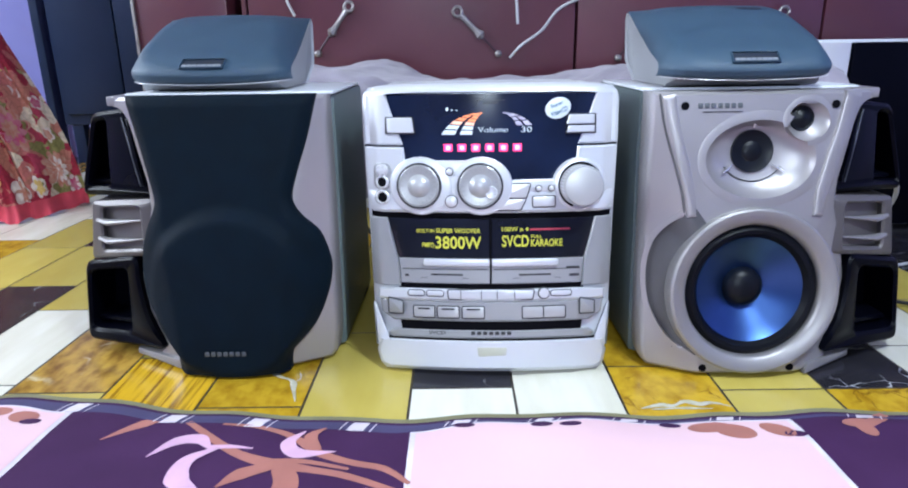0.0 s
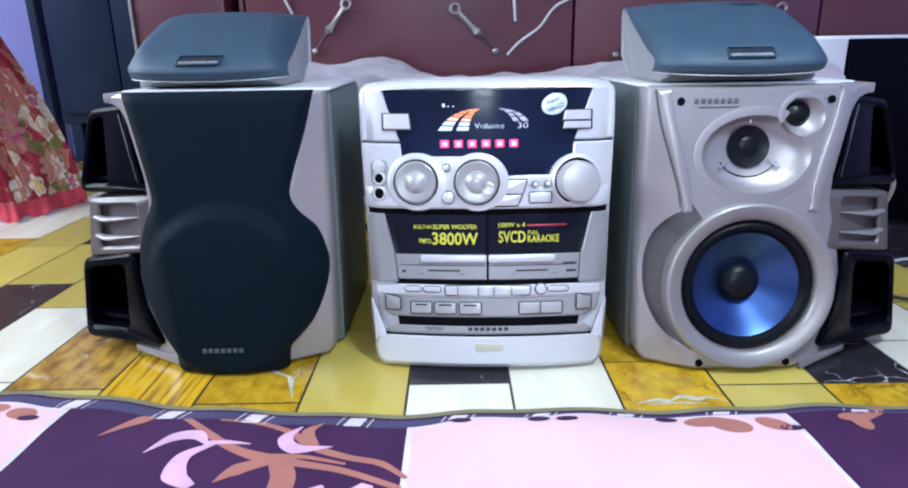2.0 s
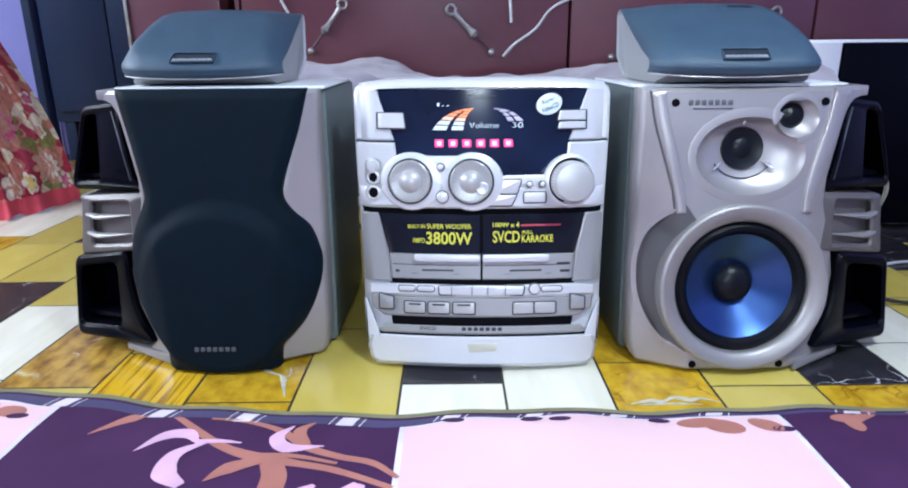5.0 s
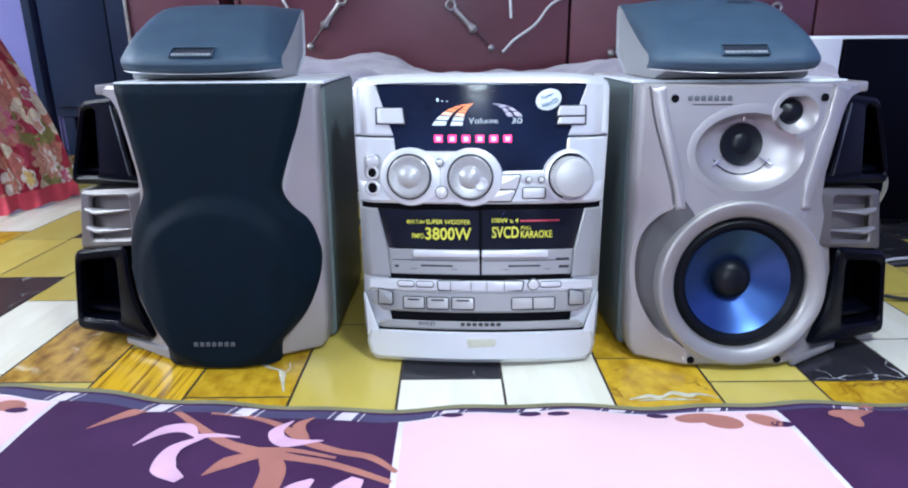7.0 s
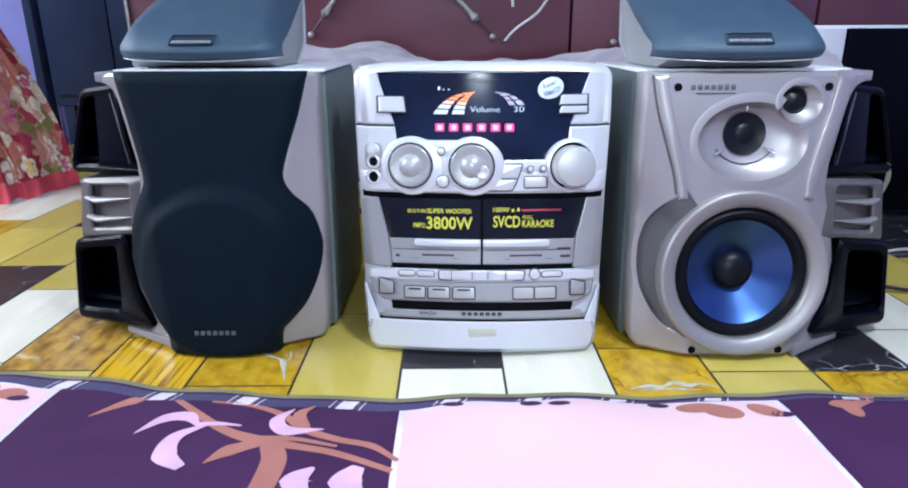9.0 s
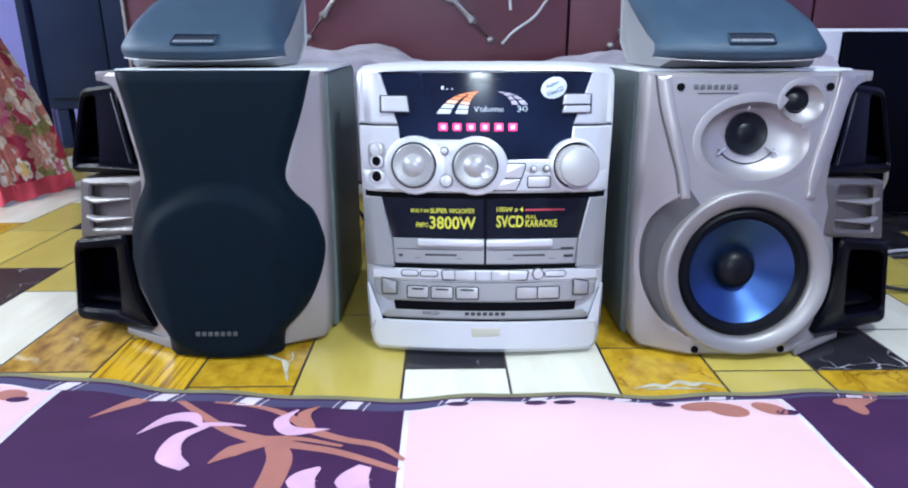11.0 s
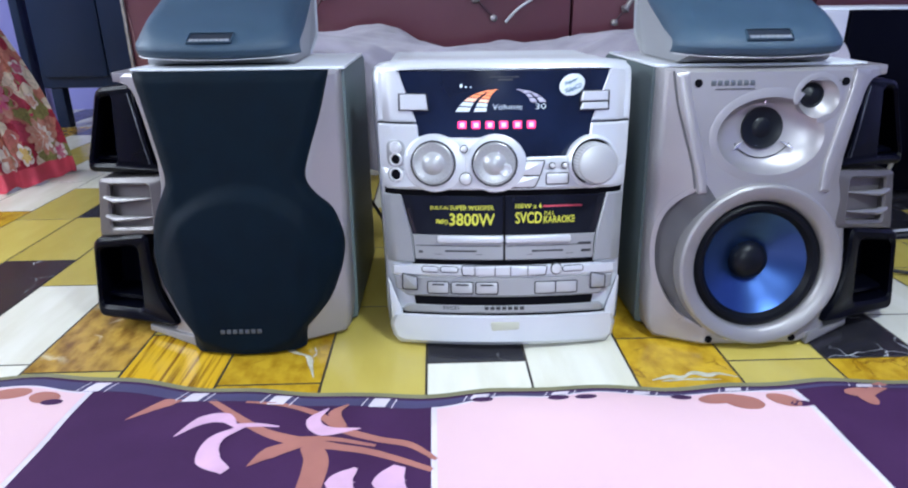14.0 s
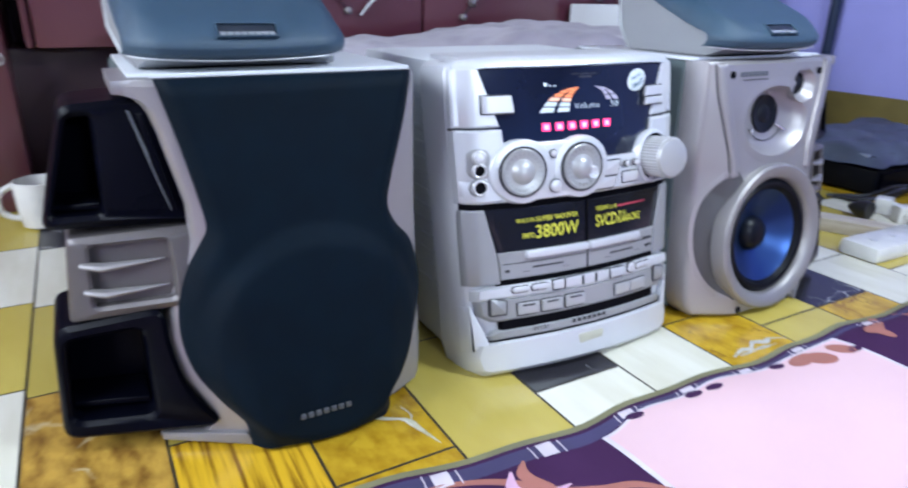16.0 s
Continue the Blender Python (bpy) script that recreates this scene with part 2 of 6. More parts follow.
add_veins(T_DARK, (0.55, 0.56, 0.58), 15, 0.016, 0.50)
add_veins(T_GOLD, (0.21, 0.10, 0.010), 30, 0.05, 0.52)
add_veins(T_BROWN, (0.60, 0.50, 0.30), 11, 0.05, 0.52)

REDCLOTH = floral_print("red_floral_cotton")


# ---- building helpers ----
def part(name, bm, mat, parent, label="", smooth=35):
    me = bpy.data.meshes.new(name)
    bmesh.ops.recalc_face_normals(bm, faces=bm.faces)
    bm.to_mesh(me)
    bm.free()
    me.materials.append(mat)
    if smooth:
        me.shade_smooth()
        me.set_sharp_from_angle(angle=radians(smooth))
    ob = new(name, me)
    if parent is not None:
        ob.parent = parent
    if label:
        tagged(ob, label)
    return ob


def thing(name, label, category, group="", kind=""):
    return tagged(new(name), label, category, group, kind)


def box(bm, x0, x1, y0, y1, z0, z1, bevel=0.0):
    r = bmesh.ops.create_cube(bm, size=1.0)
    for v in r["verts"]:
        v.co = Vector(((x0 + x1) / 2 + v.co.x * (x1 - x0), (y0 + y1) / 2 + v.co.y * (y1 - y0), (z0 + z1) / 2 + v.co.z * (z1 - z0)))
    if bevel:
        edges = list({e for v in r["verts"] for e in v.link_edges})
        bmesh.ops.bevel(bm, geom=edges, offset=bevel, segments=2, affect="EDGES", profile=0.6)
    return bm


def loft(bm, rings, cap_first=True, cap_last=True):
    """Closed rings of equal length, joined one to the next."""
    rows = [[bm.verts.new(p) for p in ring] for ring in rings]
    n = len(rows[0])
    for a, b in zip(rows, rows[1:]):
        for i in range(n):
            bm.faces.new((a[i], a[(i + 1) % n], b[(i + 1) % n], b[i]))
    if cap_first:
        bm.faces.new(rows[0][::-1])
    if cap_last:
        bm.faces.new(rows[-1])
    return bm


def rounded(corners, r, n=5):
    """A polygon of (x, z) corners with rounded corners, as a list of points."""
    pts, k = [], len(corners)
    for i in range(k):
        p, a, b = Vector(corners[i]), Vector(corners[i - 1]), Vector(corners[(i + 1) % k])
        da, db = (a - p), (b - p)
        ra, rb = min(r, da.length * 0.45), min(r, db.length * 0.45)
        s, e = p + da.normalized() * ra, p + db.normalized() * rb
        for j in range(n + 1):
            t = j / n
            pts.append(tuple(s * (1 - t) ** 2 + p * 2 * t * (1 - t) + e * t * t))
    return pts


def inset(pts, c):
    """The outline moved inwards by about c."""
    k, out = len(pts), []
    area = sum(pts[i - 1][0] * pts[i][1] - pts[i][0] * pts[i - 1][1] for i in range(k))
    sgn = 1 if area > 0 else -1
    for i in range(k):
        a, b = Vector(pts[i - 1]), Vector(pts[(i + 1) % k])
        d = (b - a)
        nrm = Vector((-d.y, d.x)).normalized() * sgn if d.length > 1e-9 else Vector((0, 0))
        out.append(tuple(Vector(pts[i]) + nrm * c))
    return out


def plate(bm, F, pts, d0, d1, c=0.0012):
    """A raised plate with a rounded rim: outline pts on the surface F(x, z, d), from depth d0 out to d1."""
    loft(bm, [[F(x, z, d0) for x, z in pts], [F(x, z, d1 - c) for x, z in pts],
              [F(x, z, d1 - c * 0.3) for x, z in inset(pts, c * 0.3)], [F(x, z, d1) for x, z in inset(pts, c)]])
    return bm


def hollow(bm, F, outer, inner, d_back, d_front, d_in, c=0.0015):
    """A frame round a recess: outer and inner outlines of equal length; the recess goes in to d_in."""
    loft(bm, [[F(x, z, d_back) for x, z in outer], [F(x, z, d_front - c) for x, z in outer], [F(x, z, d_front) for x, z in inset(outer, c)],
              [F(x, z, d_front) for x, z in inset(inner, -c)], [F(x, z, d_front - c) for x, z in inner], [F(x, z, d_in) for x, z in inner]])
    return bm


def slab(bm, F, rows, d0, d1, c=0.0015, nx=12):
    """A panel over the surface F that follows its curve: rows (z, left, right) from the top down."""
    n = len(rows)

    def grid(d, ins):
        out = []
        for i, (z, xl, xr) in enumerate(rows):
            zz = z - ins if i == 0 else z + ins if i == n - 1 else z
            out.append([(xl + ins + (xr - xl - 2 * ins) * j / nx, zz, d) for j in range(nx + 1)])
        return out

    def rim(g):
        return g[0] + [r[-1] for r in g[1:-1]] + g[-1][::-1] + [r[0] for r in g[1:-1]][::-1]
    front = grid(d1, c)
    fv = [[bm.verts.new(F(*p)) for p in r] for r in front]
    for a, b in zip(fv, fv[1:]):
        for j in range(nx):
            bm.faces.new((a[j], a[j + 1], b[j + 1], b[j]))
    loops = [[bm.verts.new(F(*p)) for p in rim(grid(d, 0))] for d in (d0, d1 - c)] + [rim(fv)]
    k = len(loops[0])
    for a, b in zip(loops, loops[1:]):
        for i in range(k):
            bm.faces.new((a[i], a[(i + 1) % k], b[(i + 1) % k], b[i]))
    bm.faces.new(loops[0][::-1])
    return bm


def lathe(bm, profile, m=None, seg=48, start=0.0, turn=360.0):
    """A turned shape: profile of (radius, depth towards the viewer), about the -y axis, placed by m."""
    rings = []
    for r, d in profile:
        rings.append([bm.verts.new((m or Matrix()) @ Vector((r * math.cos(2 * math.pi * i / seg), -d, r * math.sin(2 * math.pi * i / seg)))) for i in range(seg)] if r > 1e-6
                     else [bm.verts.new((m or Matrix()) @ Vector((0, -d, 0)))])
    for a, b in zip(rings, rings[1:]):
        for i in range(seg):
            j = (i + 1) % seg
            if len(a) == 1 and len(b) == 1:
                continue
            if len(a) == 1:
                bm.faces.new((a[0], b[j], b[i]))
            elif len(b) == 1:
                bm.faces.new((a[i], a[j], b[0]))
            else:
                bm.faces.new((a[i], a[j], b[j], b[i]))
    return bm


def tube(bm, path, r, seg=8, flat=1.0):
    """A bent rod along a path of points; r is one radius or one per point."""
    pts = [Vector(p) for p in path]
    rings = []
    for i, p in enumerate(pts):
        d = (pts[min(i + 1, len(pts) - 1)] - pts[max(i - 1, 0)]).normalized()
        a = d.cross(Vector((0, 0, 1)) if abs(d.z) < 0.9 else Vector((0, 1, 0))).normalized()
        b = d.cross(a)
        rad = r[i] if isinstance(r, (list, tuple)) else r
        rings.append([p + (a * math.cos(2 * math.pi * k / seg) + b * flat * math.sin(2 * math.pi * k / seg)) * rad for k in range(seg)])
    return loft(bm, rings)


def smooth_path(points, n=8):
    """Catmull-Rom through the points."""
    p = [Vector(q) for q in points]
    p = [p[0] * 2 - p[1]] + p + [p[-1] * 2 - p[-2]]
    out = []
    for i in range(1, len(p) - 2):
        for k in range(n):
            t = k / n
            out.append(0.5 * (2 * p[i] + (p[i + 1] - p[i - 1]) * t + (2 * p[i - 1] - 5 * p[i] + 4 * p[i + 1] - p[i + 2]) * t * t
                              + (3 * p[i] - p[i - 1] - 3 * p[i + 1] + p[i + 2]) * t ** 3))
    return out + [p[-2]]


def lettering(name, text, F, x, z, d, height, mat, parent, width=None, align="LEFT", slant=0.0, bold=0.018):
    """Raised lettering laid on the surface F, with its lower left (or middle) at x, z."""
    cu = bpy.data.curves.new(name, "FONT")
    cu.offset = bold
    cu.body, cu.size, cu.extrude, cu.shear, cu.resolution_u = text, 1.0, 0.0, slant, 3
    tmp = new(name, cu)
    bpy.context.view_layer.update()
    me = bpy.data.meshes.new_from_object(tmp.evaluated_get(bpy.context.evaluated_depsgraph_get()))
    bpy.data.objects.remove(tmp)
    co = np.array([v.co[:] for v in me.vertices])
    lo, hi = co.min(0), co.max(0)
    k = height / (hi[1] - lo[1])
    kx = (width / (hi[0] - lo[0])) if width else k
    w = (hi[0] - lo[0]) * kx
    off = {"LEFT": 0.0, "CENTER": -w / 2}[align]
    for v in me.vertices:
        v.co = F(x + off + (v.co.x - lo[0]) * kx, z + (v.co.y - lo[1]) * k, d)
    me.materials.append(mat)
    ob = new(name, me)
    ob.parent = parent
    return ob


# ---- the room ----
ROOM = (-2.3, 1.66, -2.4, 2.85, 2.7)


def structure(name, label, bm, mat, category="wall"):
    return tagged(part(name, bm, mat, None), label, category, kind="structure")


x0, x1, y0, y1, zt = ROOM
structure("wall_north", "plain lavender painted room wall behind the furniture", box(bmesh.new(), x0 - 0.15, x1 + 0.15, y1, y1 + 0.15, 0, zt), WALLPAINT)
structure("wall_south", "plain lavender painted room wall", box(bmesh.new(), x0 - 0.15, x1 + 0.15, y0 - 0.15, y0, 0, zt), WALLPAINT)
structure("wall_east", "plain lavender painted room wall above an olive skirting", box(bmesh.new(), x1, x1 + 0.15, y0, y1, 0, zt), WALLPAINT)
# opening and window are added, only to hold the left-hand fill light
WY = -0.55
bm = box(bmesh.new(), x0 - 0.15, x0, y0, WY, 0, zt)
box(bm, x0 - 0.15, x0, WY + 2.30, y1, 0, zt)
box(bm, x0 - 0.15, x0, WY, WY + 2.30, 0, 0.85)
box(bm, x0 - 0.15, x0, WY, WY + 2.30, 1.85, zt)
structure("wall_west", "plain lavender painted room wall with an added opening", bm, WALLPAINT)
win = thing("added_window", "added white framed window, unseen, round the fill light", "window", kind="structure")
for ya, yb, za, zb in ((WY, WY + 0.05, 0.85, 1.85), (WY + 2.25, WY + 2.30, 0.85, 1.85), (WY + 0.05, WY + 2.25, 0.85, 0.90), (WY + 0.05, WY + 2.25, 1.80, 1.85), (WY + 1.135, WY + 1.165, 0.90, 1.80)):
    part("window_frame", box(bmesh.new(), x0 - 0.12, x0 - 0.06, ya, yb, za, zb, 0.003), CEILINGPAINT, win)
GLASS = bpy.data.materials.new("added_window_glass")
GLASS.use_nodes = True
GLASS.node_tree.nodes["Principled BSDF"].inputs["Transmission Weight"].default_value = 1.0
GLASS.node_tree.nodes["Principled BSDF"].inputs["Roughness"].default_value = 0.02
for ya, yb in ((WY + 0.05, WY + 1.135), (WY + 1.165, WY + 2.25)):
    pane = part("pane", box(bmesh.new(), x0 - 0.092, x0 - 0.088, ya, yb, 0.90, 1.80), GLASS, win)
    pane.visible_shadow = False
structure("ceiling", "plain white painted ceiling", box(bmesh.new(), x0 - 0.15, x1 + 0.15, y0 - 0.15, y1 + 0.15, zt, zt + 0.12), CEILINGPAINT, "ceiling")
structure("baseboard", "olive tiled skirting along the lavender wall", box(bmesh.new(), x1 - 0.012, x1, y0, y1, 0, 0.15, 0.002), OLIVETILE, "skirting")
floor = structure("floor", "vinyl floor printed with staggered yellow, white and dark tiles", box(bmesh.new(), x0, x1, y0, y1, -0.05, -0.00034), GOUT, "floor")

def disc_outline(cx, cz, rx, rz=None, n=28, turn=0.0):
    rz = rz or rx
    out = []
    for i in range(n):
        a = 2 * math.pi * i / n
        u, v = rx * math.cos(a), rz * math.sin(a)
        out.append((cx + u * math.cos(turn) - v * math.sin(turn), cz + u * math.sin(turn) + v * math.cos(turn)))
    return out


# ---- the sheet spread on the floor in front ----
sheet = thing("bed_sheet", "purple and pink printed cotton sheet spread on the floor", "bed sheet")


def sheet_edge(x):
    """The far hem's y at x."""
    return 0.636 + 0.052 / (1 + math.exp((x + 0.33) * 22)) + 0.004 * math.sin(x * 21) + 0.0025 * math.sin(x * 47 + 1)


def sheet_z(x, y):
    back = sheet_edge(x) - y
    rise = 0.010 * (1 - math.exp(-max(back - 0.010, 0) / 0.030)) + 0.0015
    return rise + 0.0022 * math.sin(x * 17 + y * 9) * math.sin(y * 13 + 1) + 0.0016 * noise.noise((x * 14, y * 14, 0.3))


def on_sheet(x, y, d=0.0):
    return Vector((x, y, sheet_z(x, y) + d))


def border_width(x):
    return 0.021 + 0.014 / (1 + math.exp((x + 0.02) * 40))


def sheet_strip(bm, back0, back1, xa, xb, d, n=160, m=3):
    """A band of the sheet between two distances from its hem."""
    g = []
    for i in range(n + 1):
        x = xa + (xb - xa) * i / n
        e = sheet_edge(x)
        g.append([bm.verts.new(on_sheet(x, e - back0 - ((back1 or border_width(x)) - back0) * j / m, d)) for j in range(m + 1)])
    for a, b in zip(g, g[1:]):
        for j in range(m):
            bm.faces.new((a[j], b[j], b[j + 1], a[j + 1]))
    return bm


bm = bmesh.new()
sheet_strip(bm, 0.0, 1.55, -1.3, 1.3, 0.0, 200, 150)
part("cloth", bm, PURPLECLOTH, sheet, "deep purple cotton ground")
part("hem", sheet_strip(bmesh.new(), 0.0, 0.0075, -1.3, 1.3, 0.00034), OLIVEHEM, sheet, "olive hem")
part("border", sheet_strip(bmesh.new(), 0.013, 0.0, -1.3, 1.3, 0.00034), BLUEBORDER, sheet, "dull blue border band")


def print_patch(name, mat, outline, d=0.0014, label=""):
    """A printed shape on the sheet: an outline of (x, y), filled and laid on its folds."""
    bm = bmesh.new()
    f = bm.faces.new([bm.verts.new((x, y, 0)) for x, y in outline])
    bmesh.ops.triangulate(bm, faces=[f])
    for _ in range(3):
        long = [e for e in bm.edges if e.calc_length() > 0.02]
        if not long:
            break
        bmesh.ops.subdivide_edges(bm, edges=long, cuts=1)
        bmesh.ops.triangulate(bm, faces=bm.faces)
    for v in bm.verts:
        v.co = on_sheet(v.co.x, v.co.y, d)
    return part(name, bm, mat, sheet, label)


def sheet_panel(xa, xb, far, near, mat, name, d):
    """A printed square of the sheet, as a fine grid."""
    bm = bmesh.new()
    nx, ny = 60, 60
    g = [[bm.verts.new(on_sheet(xa + (xb - xa) * i / nx, far(xa + (xb - xa) * i / nx) * (1 - j / ny) + near * j / ny, d)) for j in range(ny + 1)] for i in range(nx + 1)]
    for a, b in zip(g, g[1:]):
        for j in range(ny):
            bm.faces.new((a[j], b[j], b[j + 1], a[j + 1]))
    return part(name, bm, mat, sheet)


def wavy(x):
    return sheet_edge(x) - border_width(x) + 0.002 * math.sin(x * 60)


for xa, xb in ((-0.83, -0.437), (-0.045, 0.350), (0.74, 1.13)):
    sheet_panel(xa - 0.006, xb + 0.006, wavy, 0.21, WHITEPRINT, "printed_edging", 0.00045)
    sheet_panel(xa, xb, lambda x: wavy(x) - 0.004, 0.216, PINKCLOTH, "printed_square", 0.00073)
for xa, xb in ((-0.437, -0.045), (0.350, 0.74)):
    sheet_panel(xa - 0.006, xb + 0.006, lambda x: 0.200, -0.19, WHITEPRINT, "printed_edging", 0.00045)
    sheet_panel(xa, xb, lambda x: 0.196, -0.186, PINKCLOTH, "printed_square", 0.00073)


def swept(path, widths):
    """The outline of a tapering stroke along a path."""
    p = smooth_path([(x, y, 0) for x, y in path], 6)
    left, right = [], []
    for i, q in enumerate(p):
        d = (p[min(i + 1, len(p) - 1)] - p[max(i - 1, 0)]).normalized()
        t = i / (len(p) - 1) * (len(widths) - 1)
        k = min(int(t), len(widths) - 2)
        w = widths[k] + (widths[k + 1] - widths[k]) * (t - k)
        left.append((q.x - d.y * w, q.y + d.x * w))
        right.append((q.x + d.y * w, q.y - d.x * w))
    return left + right[::-1]


def spray(dx, dy):
    """A printed spray of brown branches and pale petals."""
    def sh(path):
        return [(x + dx, y + dy) for x, y in path]
    print_patch("branch_print", SALMON, swept(sh([(-0.292, 0.619), (-0.255, 0.585), (-0.215, 0.552), (-0.175, 0.534)]), [0.0035, 0.0045, 0.0055, 0.008]), 0.00034)
    print_patch("branch_print", SALMON, swept(sh([(-0.182, 0.536), (-0.140, 0.527), (-0.105, 0.518), (-0.050, 0.492)]), [0.008, 0.005, 0.0045, 0.0035]), 0.00045)
    print_patch("branch_print", SALMON, swept(sh([(-0.252, 0.613), (-0.210, 0.606), (-0.172, 0.586), (-0.140, 0.556), (-0.105, 0.540), (-0.072, 0.530), (-0.046, 0.507)]), [0.002, 0.0035, 0.0045, 0.0055, 0.0045, 0.0045, 0.0025]), 0.00056)
    print_patch("branch_print", SALMON, swept(sh([(-0.185, 0.538), (-0.150, 0.540), (-0.105, 0.529)]), [0.006, 0.0035, 0.002]), 0.00067)
    print_patch("branch_print", SALMON, swept(sh([(-0.168, 0.530), (-0.158, 0.500), (-0.165, 0.440), (-0.190, 0.380)]), [0.010, 0.012, 0.011, 0.008]), 0.00034)
    print_patch("leaf_print", SALMON, swept(sh([(-0.175, 0.534), (-0.205, 0.520), (-0.222, 0.502)]), [0.006, 0.009, 0.0006]), 0.00078)
    print_patch("leaf_print", SALMON, swept(sh([(-0.318, 0.632), (-0.338, 0.616), (-0.370, 0.585)]), [0.002, 0.009, 0.0006]), 0.00034)
    print_patch("leaf_print", SALMON, swept(sh([(-0.140, 0.605), (-0.152, 0.585), (-0.140, 0.560)]), [0.001, 0.007, 0.004]), 0.00078)
    print_patch("petal_print", PALEPINK, swept(sh([(-0.308, 0.553), (-0.288, 0.578), (-0.266, 0.582), (-0.250, 0.566)]), [0.0006, 0.0075, 0.0085, 0.002]), 0.00045)
    print_patch("petal_print", PALEPINK, swept(sh([(-0.252, 0.567), (-0.230, 0.567), (-0.205, 0.562)]), [0.004, 0.0035, 0.001]), 0.00062)
    print_patch("petal_print", PALEPINK, swept(sh([(-0.240, 0.566), (-0.264, 0.545), (-0.262, 0.515), (-0.240, 0.496)]), [0.002, 0.008, 0.0115, 0.005]), 0.00084)
    print_patch("petal_print", PALEPINK, swept(sh([(-0.160, 0.596), (-0.172, 0.572), (-0.158, 0.553), (-0.122, 0.557)]), [0.001, 0.0075, 0.0085, 0.0006]), 0.00095)
    print_patch("petal_print", PALEPINK, swept(sh([(-0.120, 0.495), (-0.132, 0.475), (-0.118, 0.455)]), [0.002, 0.014, 0.003]), 0.00095)
    print_patch("petal_print", PALEPINK, swept(sh([(-0.080, 0.497), (-0.088, 0.475), (-0.075, 0.455)]), [0.006, 0.016, 0.006]), 0.00095)


spray(0.0, 0.0)
spray(0.787, 0.0)
spray(0.787, -0.20)
for fx, fy, ra, rb, tilt in ((0.262, 0.598, 0.024, 0.011, 0.15), (0.285, 0.589, 0.021, 0.015, -0.35), (0.330, 0.592, 0.018, 0.013, -0.7), (0.421, 0.603, 0.018, 0.010, 0.1), (0.421, 0.591, 0.009, 0.016, 0.0), (-0.52, 0.640, 0.022, 0.012, 0.2), (-0.478, 0.632, 0.018, 0.012, -0.3)):
    print_patch("flower_print", SALMON, disc_outline(fx, fy, ra, rb, 24, tilt), 0.0010)
for fx, fy in ((0.088, 0.608), (0.118, 0.606), (0.222, 0.603), (0.345, 0.583), (-0.465, 0.622), (0.005, 0.611)):
    print_patch("flower_print", PURPLECLOTH, [(fx + 0.012 * math.cos(a), fy + 0.006 * math.sin(a)) for a in [i * math.pi / 8 for i in range(16)]], 0.00101)
for sx in (-0.430, -0.310, -0.215, -0.105, 0.005, 0.095, 0.185, 0.29, 0.44, 0.56):
    for k, w in ((-0.016, 0.00070), (0.0, 0.009), (0.016, 0.00070)):
        e0, e1 = sheet_edge(sx + k) - 0.012, sheet_edge(sx + k) - border_width(sx + k) - 0.001
        print_patch("stripe_print", WHITEPRINT, [(sx + k - w, e0), (sx + k + w, e0), (sx + k + w - 0.005, e1), (sx + k - w - 0.005, e1)], 0.00067)


# ---- the stereo unit ----
UX = 0.0425


def FU(x, z, d=0.0):
    """A point of the unit's curved, leaning front: x from its middle, height, and how far it stands proud."""
    q = min(1.0, abs(x) / 0.1475)
    proud = 0.021 * (1 - q * q) + d
    return Vector(((UX + x) * (1 - proud / 0.79), 0.757 + 0.14 * z - 0.03 * x - proud + (0.006 * ((q - 0.9) / 0.1) ** 2 if q > 0.9 else 0), z + (proud - 0.0120 * (0.6 - q * q)) * (0.391 - z) / 0.77))


def on_unit(x, z, d=0.0):
    """The pose of a turned part that sits on the unit's front."""
    p = FU(x, z, d)
    yaw = math.atan2(FU(x + 0.004, z).y - FU(x - 0.004, z).y, 0.008)
    return Matrix.Translation(p) @ Matrix.Rotation(yaw, 4, "Z") @ Matrix.Rotation(-math.atan(0.14), 4, "X")


def rect(xa, xb, za, zb, r=0.002, n=3):
    return rounded([(xa, za), (xb, za), (xb, zb), (xa, zb)], r, n)


unit = thing("stereo_unit", "silver mini stereo unit with lit display, dials and twin cassette doors", "stereo")
bm = bmesh.new()
box(bm, UX - 0.143, UX + 0.143, 0.79, 1.065, 0.006, 0.342, 0.006)
for v in bm.verts:
    if v.co.y < 0.9:
        v.co.y += 0.14 * v.co.z - 0.01
casing = part("casing", bm, UNITSIDE, unit, "pale grey steel casing")
for i in range(13):
    z = 0.075 + i * 0.0185
    bm = box(bmesh.new(), UX - 0.1440, UX - 0.1428, 0.85, 1.03, z, z + 0.007, 0.001)
    part("vent_rib", bm, UNITSIDE, casing)
for xx in (-0.12, 0.12):
    for yy in (0.80, 1.03):
        part("foot", lathe(bmesh.new(), [(0.0, 0.0), (0.011, 0.0), (0.012, 0.009), (0.0, 0.009)], Matrix.Translation((UX + xx, yy, 0.0)) @ Matrix.Rotation(radians(-90), 4, "X"), 20), RUBBER, unit)

